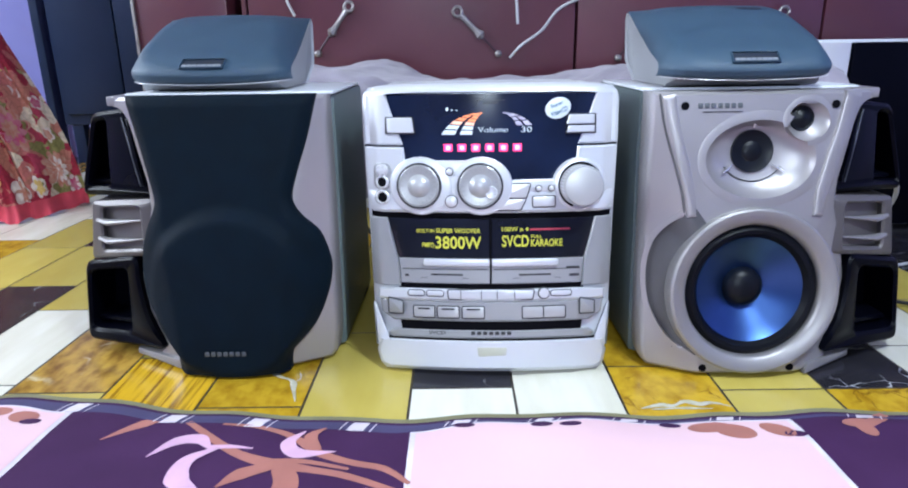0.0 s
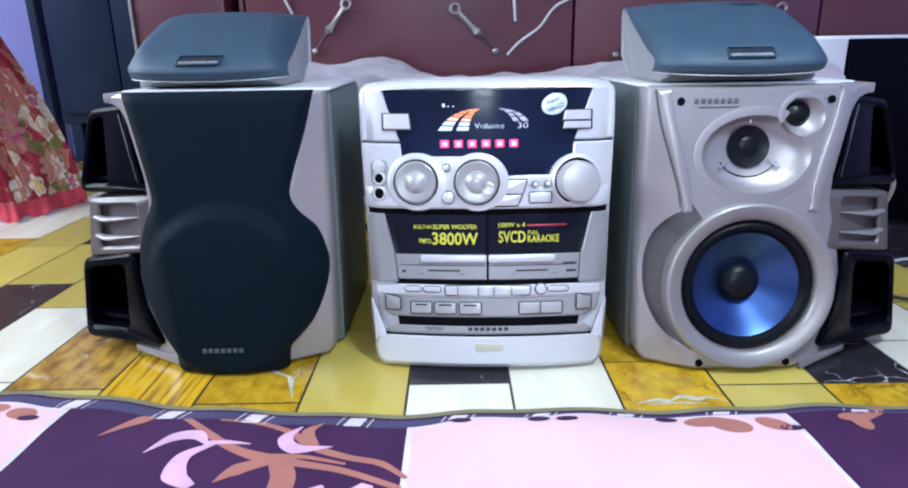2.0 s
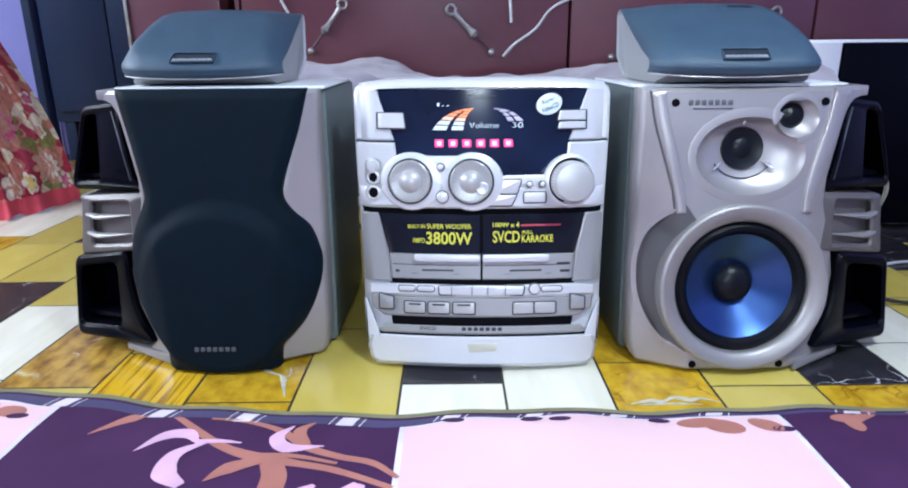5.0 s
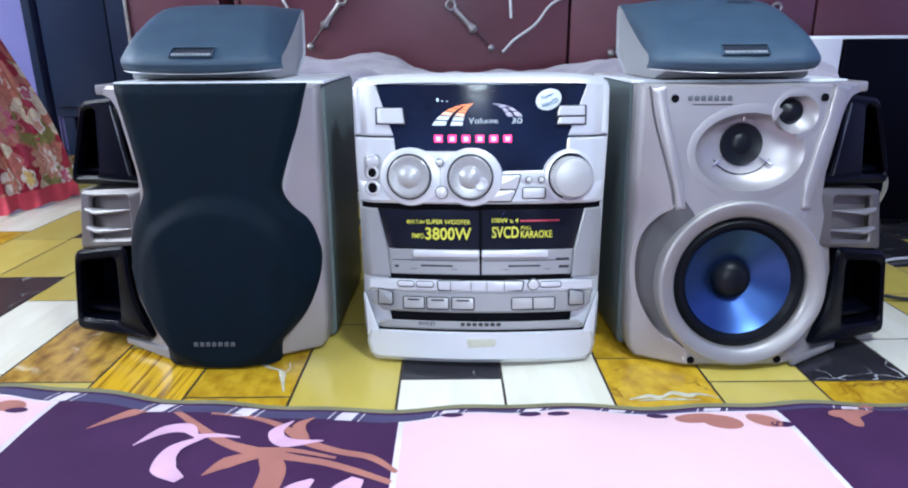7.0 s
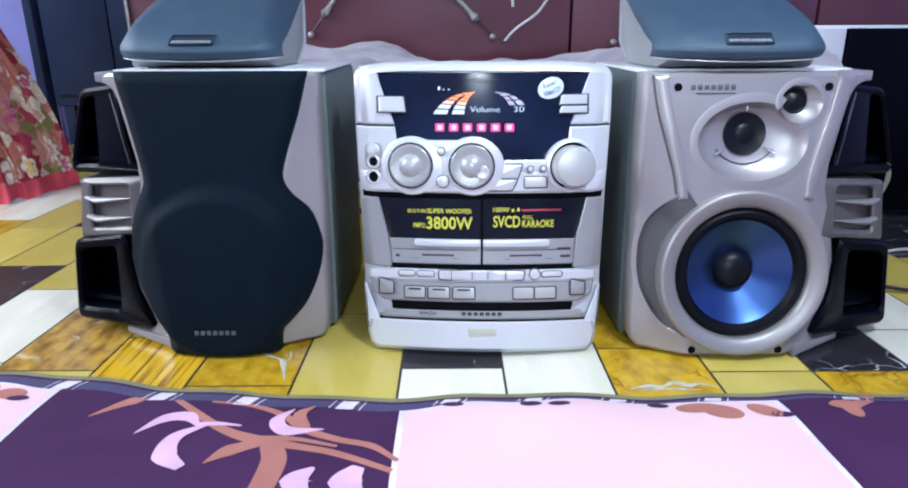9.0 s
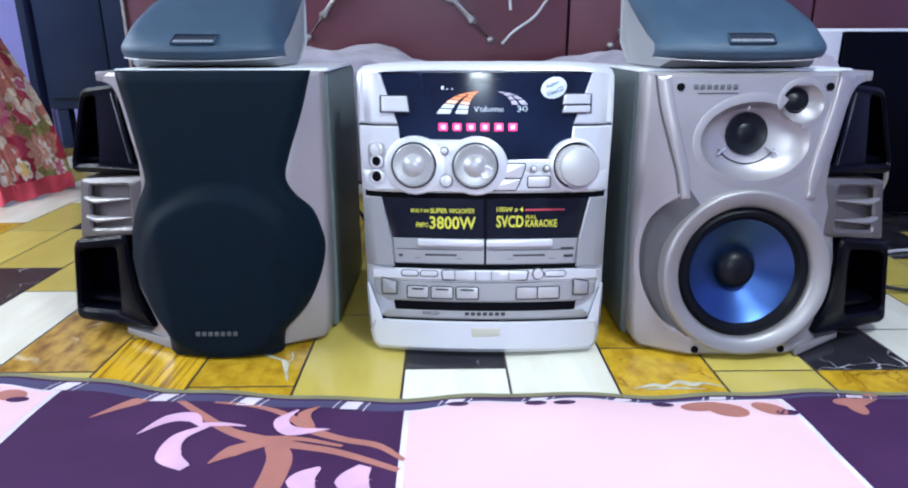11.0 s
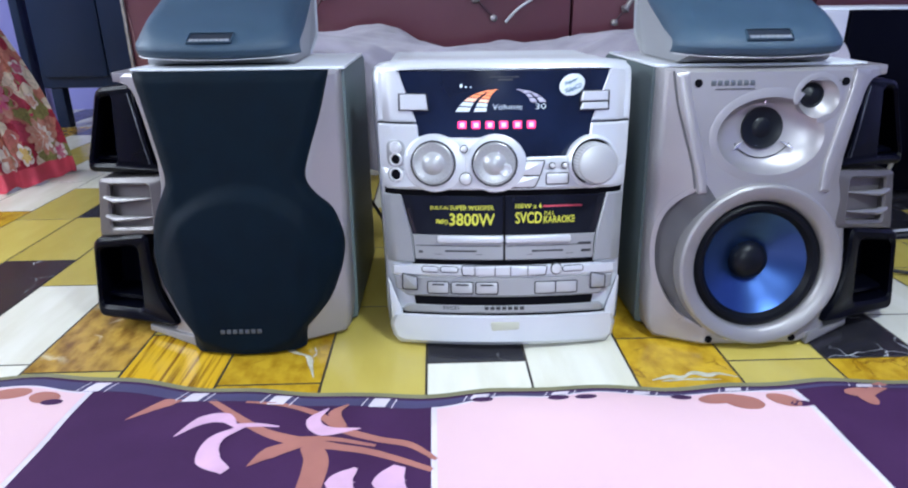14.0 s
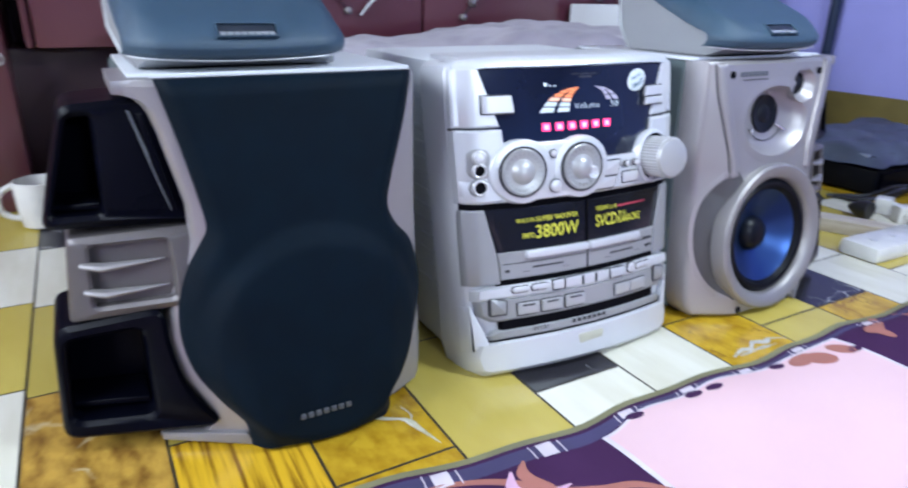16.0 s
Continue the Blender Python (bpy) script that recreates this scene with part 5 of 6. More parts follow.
# ---- the small satellite speakers on top ----
def satellite(cx, yf, z0, turn, label, marked=False):
    sat = thing("satellite_speaker", label, "loudspeaker", "satellite speakers")

    def wedge(y):
        """Height of the seam between body and grille along the sides."""
        return 0.0205 + 0.350 * max(y, 0.0) + 0.11 * max(0.0, y - 0.07)

    # the body: a wedge whose foot is drawn in
    ring = [(0.030, 0.0015), (0.020, 0.0050), (0.006, 0.0115), (0.000, 0.0180), (0.004, 0.0215), (0.05, wedge(0.05)), (0.10, wedge(0.10)), (0.15, wedge(0.15)), (0.174, 0.0915), (0.181, 0.0900), (0.185, 0.082), (0.176, 0.03), (0.166, 0.004), (0.162, 0.0015)]

    def flank(side, k):
        mid_y, mid_z = 0.09, 0.035
        out = []
        for y, z in ring:
            half = 0.0885 + 0.0120 * min(1.0, z / 0.024) ** 0.7
            if y < 0.03:
                half -= 0.022 * ((0.03 - y) / 0.033) ** 1.5
            out.append(Vector((side * (half - 0.003 * k), y + (mid_y - y) * 0.03 * k, z + (mid_z - z) * 0.03 * k)))
        return out
    part("body", loft(bmesh.new(), [flank(-1, 1.0), [Vector((p.x * 1.012, p.y, p.z)) for p in flank(-1, 0.5)], flank(-1, 0.0), [Vector((p.x * 0.5, p.y, p.z)) for p in flank(-1, 0.0)], [Vector((p.x * 0.5, p.y, p.z)) for p in flank(1, 0.0)], flank(1, 0.0), flank(1, 1.0)]), SATBODY, sat, "silver wedge-shaped body")
    part("plinth", loft(bmesh.new(), [[Vector((x, y, z)) for x, y in rounded([(-w, ya), (w, ya), (w, 0.155), (-w, 0.155)], 0.02, 5)] for w, ya, z in ((0.080, 0.030, 0.0), (0.081, 0.028, 0.003))]), RUBBER, sat, "recessed dark plinth")
    # the grille: a bowed front panel that narrows upwards, with a sloping facet on either side
    line = smooth_path([(0, -0.0080, 0.0130), (0, -0.0160, 0.0165), (0, -0.0175, 0.0225), (0, -0.0120, 0.0305), (0, 0.0150, 0.0480), (0, 0.0560, 0.0690), (0, 0.0930, 0.0850), (0, 0.1190, 0.0930), (0, 0.1400, 0.0955), (0, 0.1620, 0.0950), (0, 0.1790, 0.0925)], 4)
    rows = []
    for p in line:
        y, z = p.y, p.z
        back = min(1.0, max(0.0, (y + 0.017) / 0.15))
        inner, outer = 0.0880 - 0.030 * back ** 0.8, 0.1000
        front = max(0.0, 1 - max(0.0, z - 0.0125) / 0.030) if y < 0.03 else 0.0
        row = []
        for j in range(-24, 25):
            u = abs(j) / 24
            f = max(0.0, (u - 0.66) / 0.34)
            x = inner * u / 0.66 if f == 0 else inner + (outer - inner) * math.sin(f * math.pi / 2)
            lap = max(0.0, (x - 0.066) / 0.034)
            bow = 0.010 * (x / outer) ** 2 + 0.034 * (1 - math.sqrt(max(0.0, 1 - lap * lap * 0.96)))
            yy = max(y, -0.0175 + bow + (y + 0.0175) * 0.72 + 0.002 * front * (z < 0.02))
            low = min(z - 0.0005, wedge(yy) + 0.0006)
            zz = z - (z - low) * f ** 1.5 + 0.0015 * (1 - min(1.0, (x / inner) ** 2)) - 0.0062 * front * (1 - (x / outer) ** 2) + 0.0015 * front
            row.append(Vector((math.copysign(x, j), yy, zz)))
        rows.append(row)
    bm = bmesh.new()
    gv = [[bm.verts.new(p) for p in row] for row in rows]
    for ra, rb in zip(gv, gv[1:]):
        for j in range(48):
            bm.faces.new((ra[j], ra[j + 1], rb[j + 1], rb[j]))
    gr = part("grille", bm, SATGRILLE, sat, "blue-grey cloth grille", smooth=60)
    part("lip", tube(bmesh.new(), [p + Vector((0, -0.0020, -0.0008)) for p in rows[0][3:-3]], 0.0009, 8, 0.7), SILVER, sat, "thin bright lip under the grille")

    if marked:
        k = next(i for i, r in enumerate(rows) if r[24].y > 0.106)
        bm = bmesh.new()
        far, near = ([bm.verts.new(r[j] + Vector((0, -0.0004, 0.0007)) + Vector((0, dy + 0.0015 * math.sin(j * 2.1), dy * 0.4))) for j in range(29, 38)] for r, dy in ((rows[k], 0.003), (rows[k], -0.003)))
        for j in range(8):
            bm.faces.new((far[j], far[j + 1], near[j + 1], near[j]))
        part("smudge", bm, NAMEPLATE, gr, "dark smudge on the cloth")

    def S(x, z, d=0.0):
        return Vector((x, -0.0135 + (z - 0.030) * 1.54 - d * 0.8, z + d * 0.55))
    plaque = part("name_plate", hollow(bmesh.new(), S, rounded([(-0.0275, 0.0285), (0.0255, 0.0285), (0.0270, 0.0395), (-0.0260, 0.0395)], 0.001, 2), rounded([(-0.0265, 0.0294), (0.0245, 0.0294), (0.0260, 0.0386), (-0.0250, 0.0386)], 0.001, 2), -0.003, 0.0034, 0.0006, 0.0004), SATGRILLE, gr, "recessed name plate")
    part("plate_back", plate(bmesh.new(), S, rounded([(-0.0262, 0.0296), (0.0243, 0.0296), (0.0257, 0.0384), (-0.0247, 0.0384)], 0.001, 2), -0.002, 0.0014, 0.0002), NAMEPLATE, plaque, "dark slate plate")
    for i in range(8):
        xx = -0.0245 + i * 0.0060
        part("badge_bar", plate(bmesh.new(), S, rect(xx, xx + 0.0050, 0.0300, 0.0324, 0.0004), 0.0, 0.0026, 0.0002), PALEBADGE, plaque)
    sat.matrix_world = pose(cx, yf, z0, 0, 0, turn)
    return sat


SATBODY = material("satellite_silver", (0.36, 0.37, 0.385), 0.42, 0.35, (0.32, 0.33, 0.345), 6, bump=0.08, bump_scale=1300)
NAMEPLATE = material("name_plate_slate", (0.016, 0.024, 0.038), 0.4)
PALEBADGE = material("pale_badge_metal", (0.40, 0.43, 0.47), 0.35, 0.4)
satellite(-0.3060, 0.832, 0.3425, 1.0, "blue-grey satellite speaker lying on the grille-covered loudspeaker")
satellite(0.3380, 0.768, 0.3425, 0.0, "blue-grey satellite speaker lying on the open loudspeaker", True)


# ---- behind: maroon cupboard, covered bench, dark cabinet, odds and ends ----
cup = thing("cupboard", "maroon painted cupboard with worn hooks on its front", "cupboard")
part("body", box(bmesh.new(), -0.775, 1.60, 1.96, 2.40, 0.03, 1.75, 0.006), MAROONDARK, cup, "dark maroon carcass")
part("door", box(bmesh.new(), -0.775, -0.550, 1.68, 1.96, 0.0, 1.75, 0.006), MAROON, cup, "maroon side door")
for xa, xb in ((-0.516, -0.505), (-0.500, 0.297), (0.303, 0.90), (0.906, 1.60)):
    part("front_panel", box(bmesh.new(), xa, xb, 1.685, 1.95, 0.305, 1.75, 0.004), MAROON, cup)
part("edge_strip", box(bmesh.new(), -0.779, -0.772, 1.672, 1.680, 0.02, 1.75, 0.001), STEEL, cup, "bare worn metal edge")
part("plinth", box(bmesh.new(), -0.560, 1.60, 1.75, 1.95, 0.0, 0.30, 0.003), MAROONDARK, cup)
part("ring_mark", lathe(bmesh.new(), [(0.0125, 0.0), (0.0125, 0.003), (0.0105, 0.004), (0.0085, 0.002), (0.0085, 0.0)], Matrix.Translation((-0.566, 1.679, 0.288)), 24), STEEL, cup, "worn steel ring")
part("screw", lathe(bmesh.new(), [(0.0055, 0.0), (0.0055, 0.002), (0.003, 0.004), (0.0, 0.0042)], Matrix.Translation((-0.558, 1.679, 0.343)), 16), STEEL, cup)
part("lower_rail", box(bmesh.new(), -0.772, -0.552, 1.6765, 1.6795, 0.004, 0.044, 0.001), MAROON, cup)
SCUFF = material("scuffed_paint", (0.34, 0.20, 0.20), 0.6, 0.0, (0.20, 0.09, 0.10), 60)
for xa, za, xb, zb, w in ((-0.632, 0.272, -0.612, 0.277, 0.0022), (-0.717, 0.196, -0.694, 0.200, 0.0016), (-0.745, 0.165, -0.738, 0.118, 0.0030), (-0.752, 0.245, -0.747, 0.195, 0.0022), (-0.741, 0.108, -0.733, 0.070, 0.0035), (-0.700, 0.300, -0.694, 0.288, 0.0014), (-0.66, 0.046, -0.60, 0.043, 0.0014), (-0.768, 0.40, -0.764, 0.30, 0.0018)):
    pts = swept([(xa, za), ((xa + xb) / 2 + 0.002, (za + zb) / 2 + 0.001), (xb, zb)], [w * 0.3, w, w * 0.25])
    part("scuff", plate(bmesh.new(), lambda x, z, d: Vector((x, 1.6795 - d, z)), pts, -0.001, 0.0006, 0.0001), SCUFF, cup)


def hook(xa, za, xb, zb):
    """A worn steel hook screwed to the cupboard: an eye, a shank and a lower screw."""
    h = thing("hook", "worn steel hook screwed to the maroon cupboard", "hook", "hooks on the cupboard")
    p, q = Vector((xa, 1.674, za)), Vector((xb, 1.674, zb))
    d = (q - p)
    part("eye", tube(bmesh.new(), [p + Vector((0.011 * math.cos(a), -0.003, 0.011 * math.sin(a))) for a in [i * math.pi / 8 for i in range(17)]], 0.004, 8), STEEL, h)
    part("shank", tube(bmesh.new(), [p + d * 0.08, p + d * 0.25, p + d * 0.45, p + d * 0.55, p + d * 0.62], [0.007, 0.006, 0.007, 0.012, 0.005], 8), STEEL, h)
    part("screw", lathe(bmesh.new(), [(0.008, -0.010), (0.008, 0.004), (0.005, 0.007), (0.0, 0.008)], Matrix.Translation(q), 16), STEEL, h)
    # thin dark rod drawn for the shadow between shank and screw
    part("shank_shadow", tube(bmesh.new(), [p + d * 0.62, p + d * 0.8, p + d * 0.95], 0.0025, 6), MAROONDARK, h)


hook(-0.2527, 0.490, -0.3355, 0.382)
hook(0.0096, 0.475, 0.1087, 0.376)
hook(0.455, 0.430, 0.405, 0.362)
hook(0.80, 0.465, 0.86, 0.37)


def cable(label, pts, r, mat):
    c = tagged(part("cable", tube(bmesh.new(), smooth_path(pts, 8), r, 8), mat, None), label, "cable")
    return c


cable("thin pale wire hanging on the maroon cupboard", [(0.325, 1.672, 0.510), (0.255, 1.674, 0.478), (0.215, 1.674, 0.430), (0.165, 1.674, 0.395), (0.137, 1.674, 0.366)], 0.0035, WHITECABLE)
cable("thin pale wire hanging on the maroon cupboard", [(0.143, 1.672, 0.56), (0.152, 1.674, 0.50), (0.156, 1.674, 0.445)], 0.0035, WHITECABLE)
cable("thin pale wire hanging on the maroon cupboard", [(-0.400, 1.672, 0.56), (-0.402, 1.674, 0.51), (-0.385, 1.674, 0.47)], 0.0035, WHITECABLE)

# low bench under a crumpled cloth
bench = thing("low_bench", "low dark bench hidden under a crumpled cloth", "bench")
part("seat", box(bmesh.new(), -0.33, 0.62, 1.14, 1.60, 0.26, 0.30, 0.004), MAROONDARK, bench)
for lx in (-0.30, 0.59):
    for ly in (1.17, 1.57):
        part("leg", box(bmesh.new(), lx - 0.02, lx + 0.02, ly - 0.02, ly + 0.02, 0.0, 0.26, 0.002), MAROONDARK, bench)
bm = bmesh.new()
nx, ny = 150, 70
g = []
for i in range(nx + 1):
    u = i / nx
    row = []
    for j in range(ny + 1):
        v = j / ny
        x = -0.37 + 1.03 * u
        run = -0.20 + 0.72 * v
        y = 1.115 + max(run, 0.0) + 0.012 * math.sin(x * 24) * (1 if run < 0 else 0.3)
        top = 0.318 + 0.040 / (1 + math.exp((x + 0.10) * 40)) + 0.030 / (1 + math.exp(-(x - 0.27) * 40))
        top += 0.010 * noise.noise((x * 9, run * 7, 0.0)) + 0.006 * noise.noise((x * 26, run * 20, 4.0)) + 0.008 * math.sin(x * 19 + run * 9)
        z = top + min(run, 0.0) * 0.95 - 0.03 * math.exp(-max(run, 0) / 0.03) * (1 if run >= 0 else 1)
        row.append(bm.verts.new((x, y, max(z, 0.004))))
    g.append(row)
for a, b in zip(g, g[1:]):
    for j in range(ny):
        bm.faces.new((a[j], a[j + 1], b[j + 1], b[j]))
tagged(part("blanket", bm, LAVCLOTH, None, smooth=80), "crumpled greyish lavender cloth thrown over a low bench", "blanket")

# dark steel cabinet in the far corner and a strip of frame beside it
cab = thing("steel_cabinet", "dark slate-blue steel cabinet standing in the corner", "cabinet")
part("body", box(bmesh.new(), -1.42, -0.93, 2.40, 2.80, 0.14, 1.80, 0.010), SLATE, cab)
part("door", box(bmesh.new(), -1.40, -1.18, 2.385, 2.40, 0.18, 1.76, 0.004), SLATE, cab)
part("door", box(bmesh.new(), -1.175, -0.95, 2.385, 2.40, 0.18, 1.76, 0.004), SLATE, cab)
for xx in (-1.38, -0.97):
    for yy in (2.43, 2.77):
        part("leg", box(bmesh.new(), xx - 0.02, xx + 0.02, yy - 0.02, yy + 0.02, 0.0, 0.14, 0.002), SLATE, cab)
tagged(part("wall_post", box(bmesh.new(), -1.535, -1.505, 2.50, 2.56, 0.0, 2.3, 0.004), SLATE, None), "dark upright post beside the pale strip", "post", kind="structure")
tagged(part("wall_strip", box(bmesh.new(), -1.50, -1.45, 2.55, 2.60, 0.0, 2.2, 0.004), WALLPAINT, None), "pale blue upright strip beside the cabinet", "strip", kind="structure")

# cartons on the floor under the cabinet
def carton(label, xa, xb, ya, yb, z0, z1, mat):
    c = thing("carton", label, "carton")
    part("box_body", box(bmesh.new(), xa, xb, ya, yb, z0, z1, 0.004), mat, c)
    part("lid_flap", box(bmesh.new(), xa + 0.002, xb - 0.002, ya - 0.004, ya, z1 - 0.035, z1 - 0.002, 0.001), mat, c)


BLUECARD = material("blue_card", (0.06, 0.09, 0.22), 0.6, 0.0, (0.045, 0.07, 0.17), 8)
YELLOWCARD = material("yellow_card", (0.42, 0.32, 0.05), 0.6, 0.0, (0.34, 0.25, 0.04), 8)
carton("dull blue carton on the floor near the dark cabinet", -1.36, -1.02, 2.66, 2.83, 0.0, 0.085, BLUECARD)
carton("dull yellow carton lying on the blue one", -1.32, -1.02, 2.68, 2.83, 0.086, 0.165, YELLOWCARD)

# floral cloth hanging to the floor
drape = thing("floral_drape", "red floral cloth hanging down to the floor", "cloth")


HEM = smooth_path([(-1.62, 1.36, 0), (-1.30, 1.44, 0), (-1.11, 1.525, 0), (-1.05, 1.60, 0), (-1.012, 1.77, 0)], 16)


def on_drape(u, h, d=0.0):
    """u along the cloth's hem, h the height, d how far it stands proud."""
    t = min(max(u, 0.0), 0.9999) * (len(HEM) - 1)
    p = HEM[int(t)].lerp(HEM[int(t) + 1], t - int(t))
    wave = 0.014 * math.sin(u * 33 + h * 4) + 0.008 * math.sin(u * 71 - h * 9)
    return Vector((p.x - 0.33 * h + 0.02 * math.sin(h * 9) * u + wave * 0.4 + d * 0.5, p.y - wave - d, h + 0.004 * math.sin(u * 40) * math.exp(-h / 0.03)))


bm = bmesh.new()
g = [[bm.verts.new(on_drape(i / 120, 0.004 + 1.1 * j / 60)) for j in range(61)] for i in range(121)]
for a, b in zip(g, g[1:]):
    for j in range(60):
        bm.faces.new((a[j], b[j], b[j + 1], a[j + 1]))
part("cloth", bm, REDCLOTH, drape, "red cotton with rose, peach and olive flowers", smooth=80)
bm = bmesh.new()
g = [[bm.verts.new(on_drape(i / 120, 0.003 + 0.036 * j / 3, 0.003 + 0.030 * (1 - j / 3) ** 2)) for j in range(4)] for i in range(121)]
for a, b in zip(g, g[1:]):
    for j in range(3):
        bm.faces.new((a[j], b[j], b[j + 1], a[j + 1]))
part("hem", bm, REDHEM, drape, "bright red hem", smooth=80)
FLORALS = [material("petal_rose", (0.50, 0.06, 0.15), 0.85, 0.0, (0.50, 0.18, 0.22), 70), material("petal_peach", (0.46, 0.15, 0.10), 0.85, 0.0, (0.48, 0.27, 0.20), 70),
           material("petal_cream", (0.74, 0.66, 0.58), 0.85, 0.0, (0.55, 0.42, 0.38), 60), material("leaf_olive", (0.26, 0.24, 0.09), 0.85, 0.0, (0.40, 0.36, 0.16), 60), material("petal_yellow", (0.68, 0.50, 0.16), 0.85, 0.0, (0.5, 0.30, 0.10), 60)]
fr = random.Random(11)


def blossom(u, h, size, petals, mat, eye, layers):
    """A printed blossom of overlapping petal rings."""
    fl = None
    for k in range(layers):
        r0, a0, d = size * (1 - 0.30 * k), fr.random() * 6, 0.0035 + 0.0012 * k
        bm = bmesh.new()
        mid = bm.verts.new(on_drape(u, h, d + 0.0006))
        ring = []
        for i in range(petals * 7):
            a = 2 * math.pi * i / (petals * 7)
            r = r0 * (0.60 + 0.40 * abs(math.sin(a * petals / 2 + a0)) ** 0.7)
            ring.append(bm.verts.new(on_drape(u + r * math.cos(a) / 0.78, max(0.026, h + r * math.sin(a)), d)))
        for i in range(len(ring)):
            bm.faces.new((mid, ring[i], ring[(i + 1) % len(ring)]))
        ob = part("flower_print" if fl is None else "petal_ring", bm, mat if k % 2 == 0 else eye, drape if fl is None else fl, smooth=80)
        fl = fl or ob


for u, h, size, petals, mi, ei, layers in ((0.66, 0.300, 0.055, 6, 4, 3, 3), (0.64, 0.200, 0.050, 7, 0, 1, 3), (0.80, 0.215, 0.060, 9, 1, 0, 3), (0.90, 0.100, 0.050, 10, 1, 2, 4), (0.70, 0.062, 0.040, 5, 2, 1, 2), (0.80, 0.070, 0.030, 5, 2, 4, 2),
                                            (0.95, 0.055, 0.026, 6, 2, 0, 2), (0.76, 0.300, 0.030, 5, 3, 4, 1), (0.74, 0.245, 0.030, 5, 3, 1, 1), (0.55, 0.12, 0.05, 6, 4, 0, 3), (0.60, 0.40, 0.045, 5, 2, 0, 2), (0.72, 0.42, 0.04, 6, 1, 2, 3), (0.84, 0.36, 0.03, 5, 2, 0, 2), (0.66, 0.48, 0.045, 6, 3, 4, 2), (0.45, 0.25, 0.06, 7, 0, 1, 3), (0.93, 0.19, 0.022, 5, 2, 1, 2), (0.96, 0.27, 0.02, 5, 2, 0, 2)):
    blossom(u, h, size, petals, FLORALS[mi], FLORALS[ei], layers)
# small sprigs and curls scattered between the blossoms
for _ in range(70):
    u, h, a = fr.uniform(0.50, 0.99), fr.uniform(0.04, 0.55), fr.uniform(0, 6.28)
    r, bend = fr.uniform(0.014, 0.030), fr.choice((-1, 1)) * fr.uniform(0.8, 2.4)
    bm = bmesh.new()
    edge = []
    for i in range(9):
        t = i / 8
        w = 0.0042 * math.sin(math.pi * min(1.0, t + 0.08)) + 0.0004
        ang = a + bend * t
        px, pz = r * t * math.cos(ang), r * t * math.sin(ang)
        edge.append([bm.verts.new(on_drape(u + (px + q * w * math.sin(ang)) / 0.78, max(0.03, h + pz - q * w * math.cos(ang)), 0.0028)) for q in (-1, 1)])
    for p, q in zip(edge, edge[1:]):
        bm.faces.new((p[0], p[1], q[1], q[0]))
    part("sprig_print", bm, FLORALS[fr.choice((2, 2, 3, 1, 4))], drape, smooth=80)

# white mug on the floor
mug = thing("mug", "white porcelain mug standing on the floor", "mug")
part("cup", lathe(bmesh.new(), [(0.0, 0.003), (0.030, 0.0), (0.037, 0.004), (0.041, 0.03), (0.043, 0.085), (0.0405, 0.086), (0.038, 0.03), (0.034, 0.008), (0.0, 0.006)], Matrix.Translation((-0.535, 1.575, 0.0)) @ Matrix.Rotation(radians(-90), 4, "X"), 36), PORCELAIN, mug)
part("handle", tube(bmesh.new(), [Vector((-0.573 - 0.030 * math.sin(a), 1.575, 0.048 + 0.030 * math.cos(a))) for a in [i * math.pi / 12 for i in range(13)]], 0.0055, 10), PORCELAIN, mug)

# silver and black box behind the open loudspeaker
sub = thing("subwoofer", "tall box speaker with pale side and black front", "loudspeaker")
part("cabinet", box(bmesh.new(), 0.722, 1.06, 1.385, 1.66, 0.006, 0.397, 0.005), UNITSIDE, sub, "pale grey cabinet")
part("front", box(bmesh.new(), 0.802, 1.055, 1.365, 1.384, 0.012, 0.391, 0.006), GLOSSBLACK, sub, "black front")
part("trim", box(bmesh.new(), 0.724, 0.799, 1.368, 1.384, 0.012, 0.391, 0.004), SILVER, sub)
for xx in (0.75, 1.03):
    part("foot", box(bmesh.new(), xx - 0.012, xx + 0.012, 1.40, 1.44, 0.0, 0.006), RUBBER, sub)

# clutter along the right-hand wall
player = thing("disc_player", "flat black disc player lying on the floor by the wall", "disc player")
part("body", box(bmesh.new(), 1.08, 1.52, 0.98, 1.24, 0.006, 0.060, 0.004), RUBBER, player)
part("front", box(bmesh.new(), 1.09, 1.51, 0.972, 0.980, 0.012, 0.055, 0.002), GLOSSBLACK, player)
for xx in (1.11, 1.49):
    part("foot", box(bmesh.new(), xx - 0.012, xx + 0.012, 1.0, 1.03, 0.0, 0.006), RUBBER, player)
GREYTOP = material("dusty_grey_casing", (0.20, 0.23, 0.28), 0.5, 0.1, (0.15, 0.17, 0.21), 14)
amp = thing("amplifier_box", "grey metal amplifier box lying on a black player", "amplifier")
part("body", box(bmesh.new(), 1.10, 1.55, 1.02, 1.26, 0.066, 0.088, 0.004), GREYTOP, amp)
part("front", box(bmesh.new(), 1.11, 1.54, 1.012, 1.020, 0.069, 0.085, 0.002), GLOSSBLACK, amp)
for xx in (1.13, 1.50):
    part("foot", box(bmesh.new(), xx - 0.012, xx + 0.012, 1.05, 1.08, 0.060, 0.066), RUBBER, amp)
BAGFILM = material("grey_plastic_film", (0.085, 0.105, 0.145), 0.45, 0.0, (0.045, 0.056, 0.082), 12, bump=0.3, bump_scale=60)
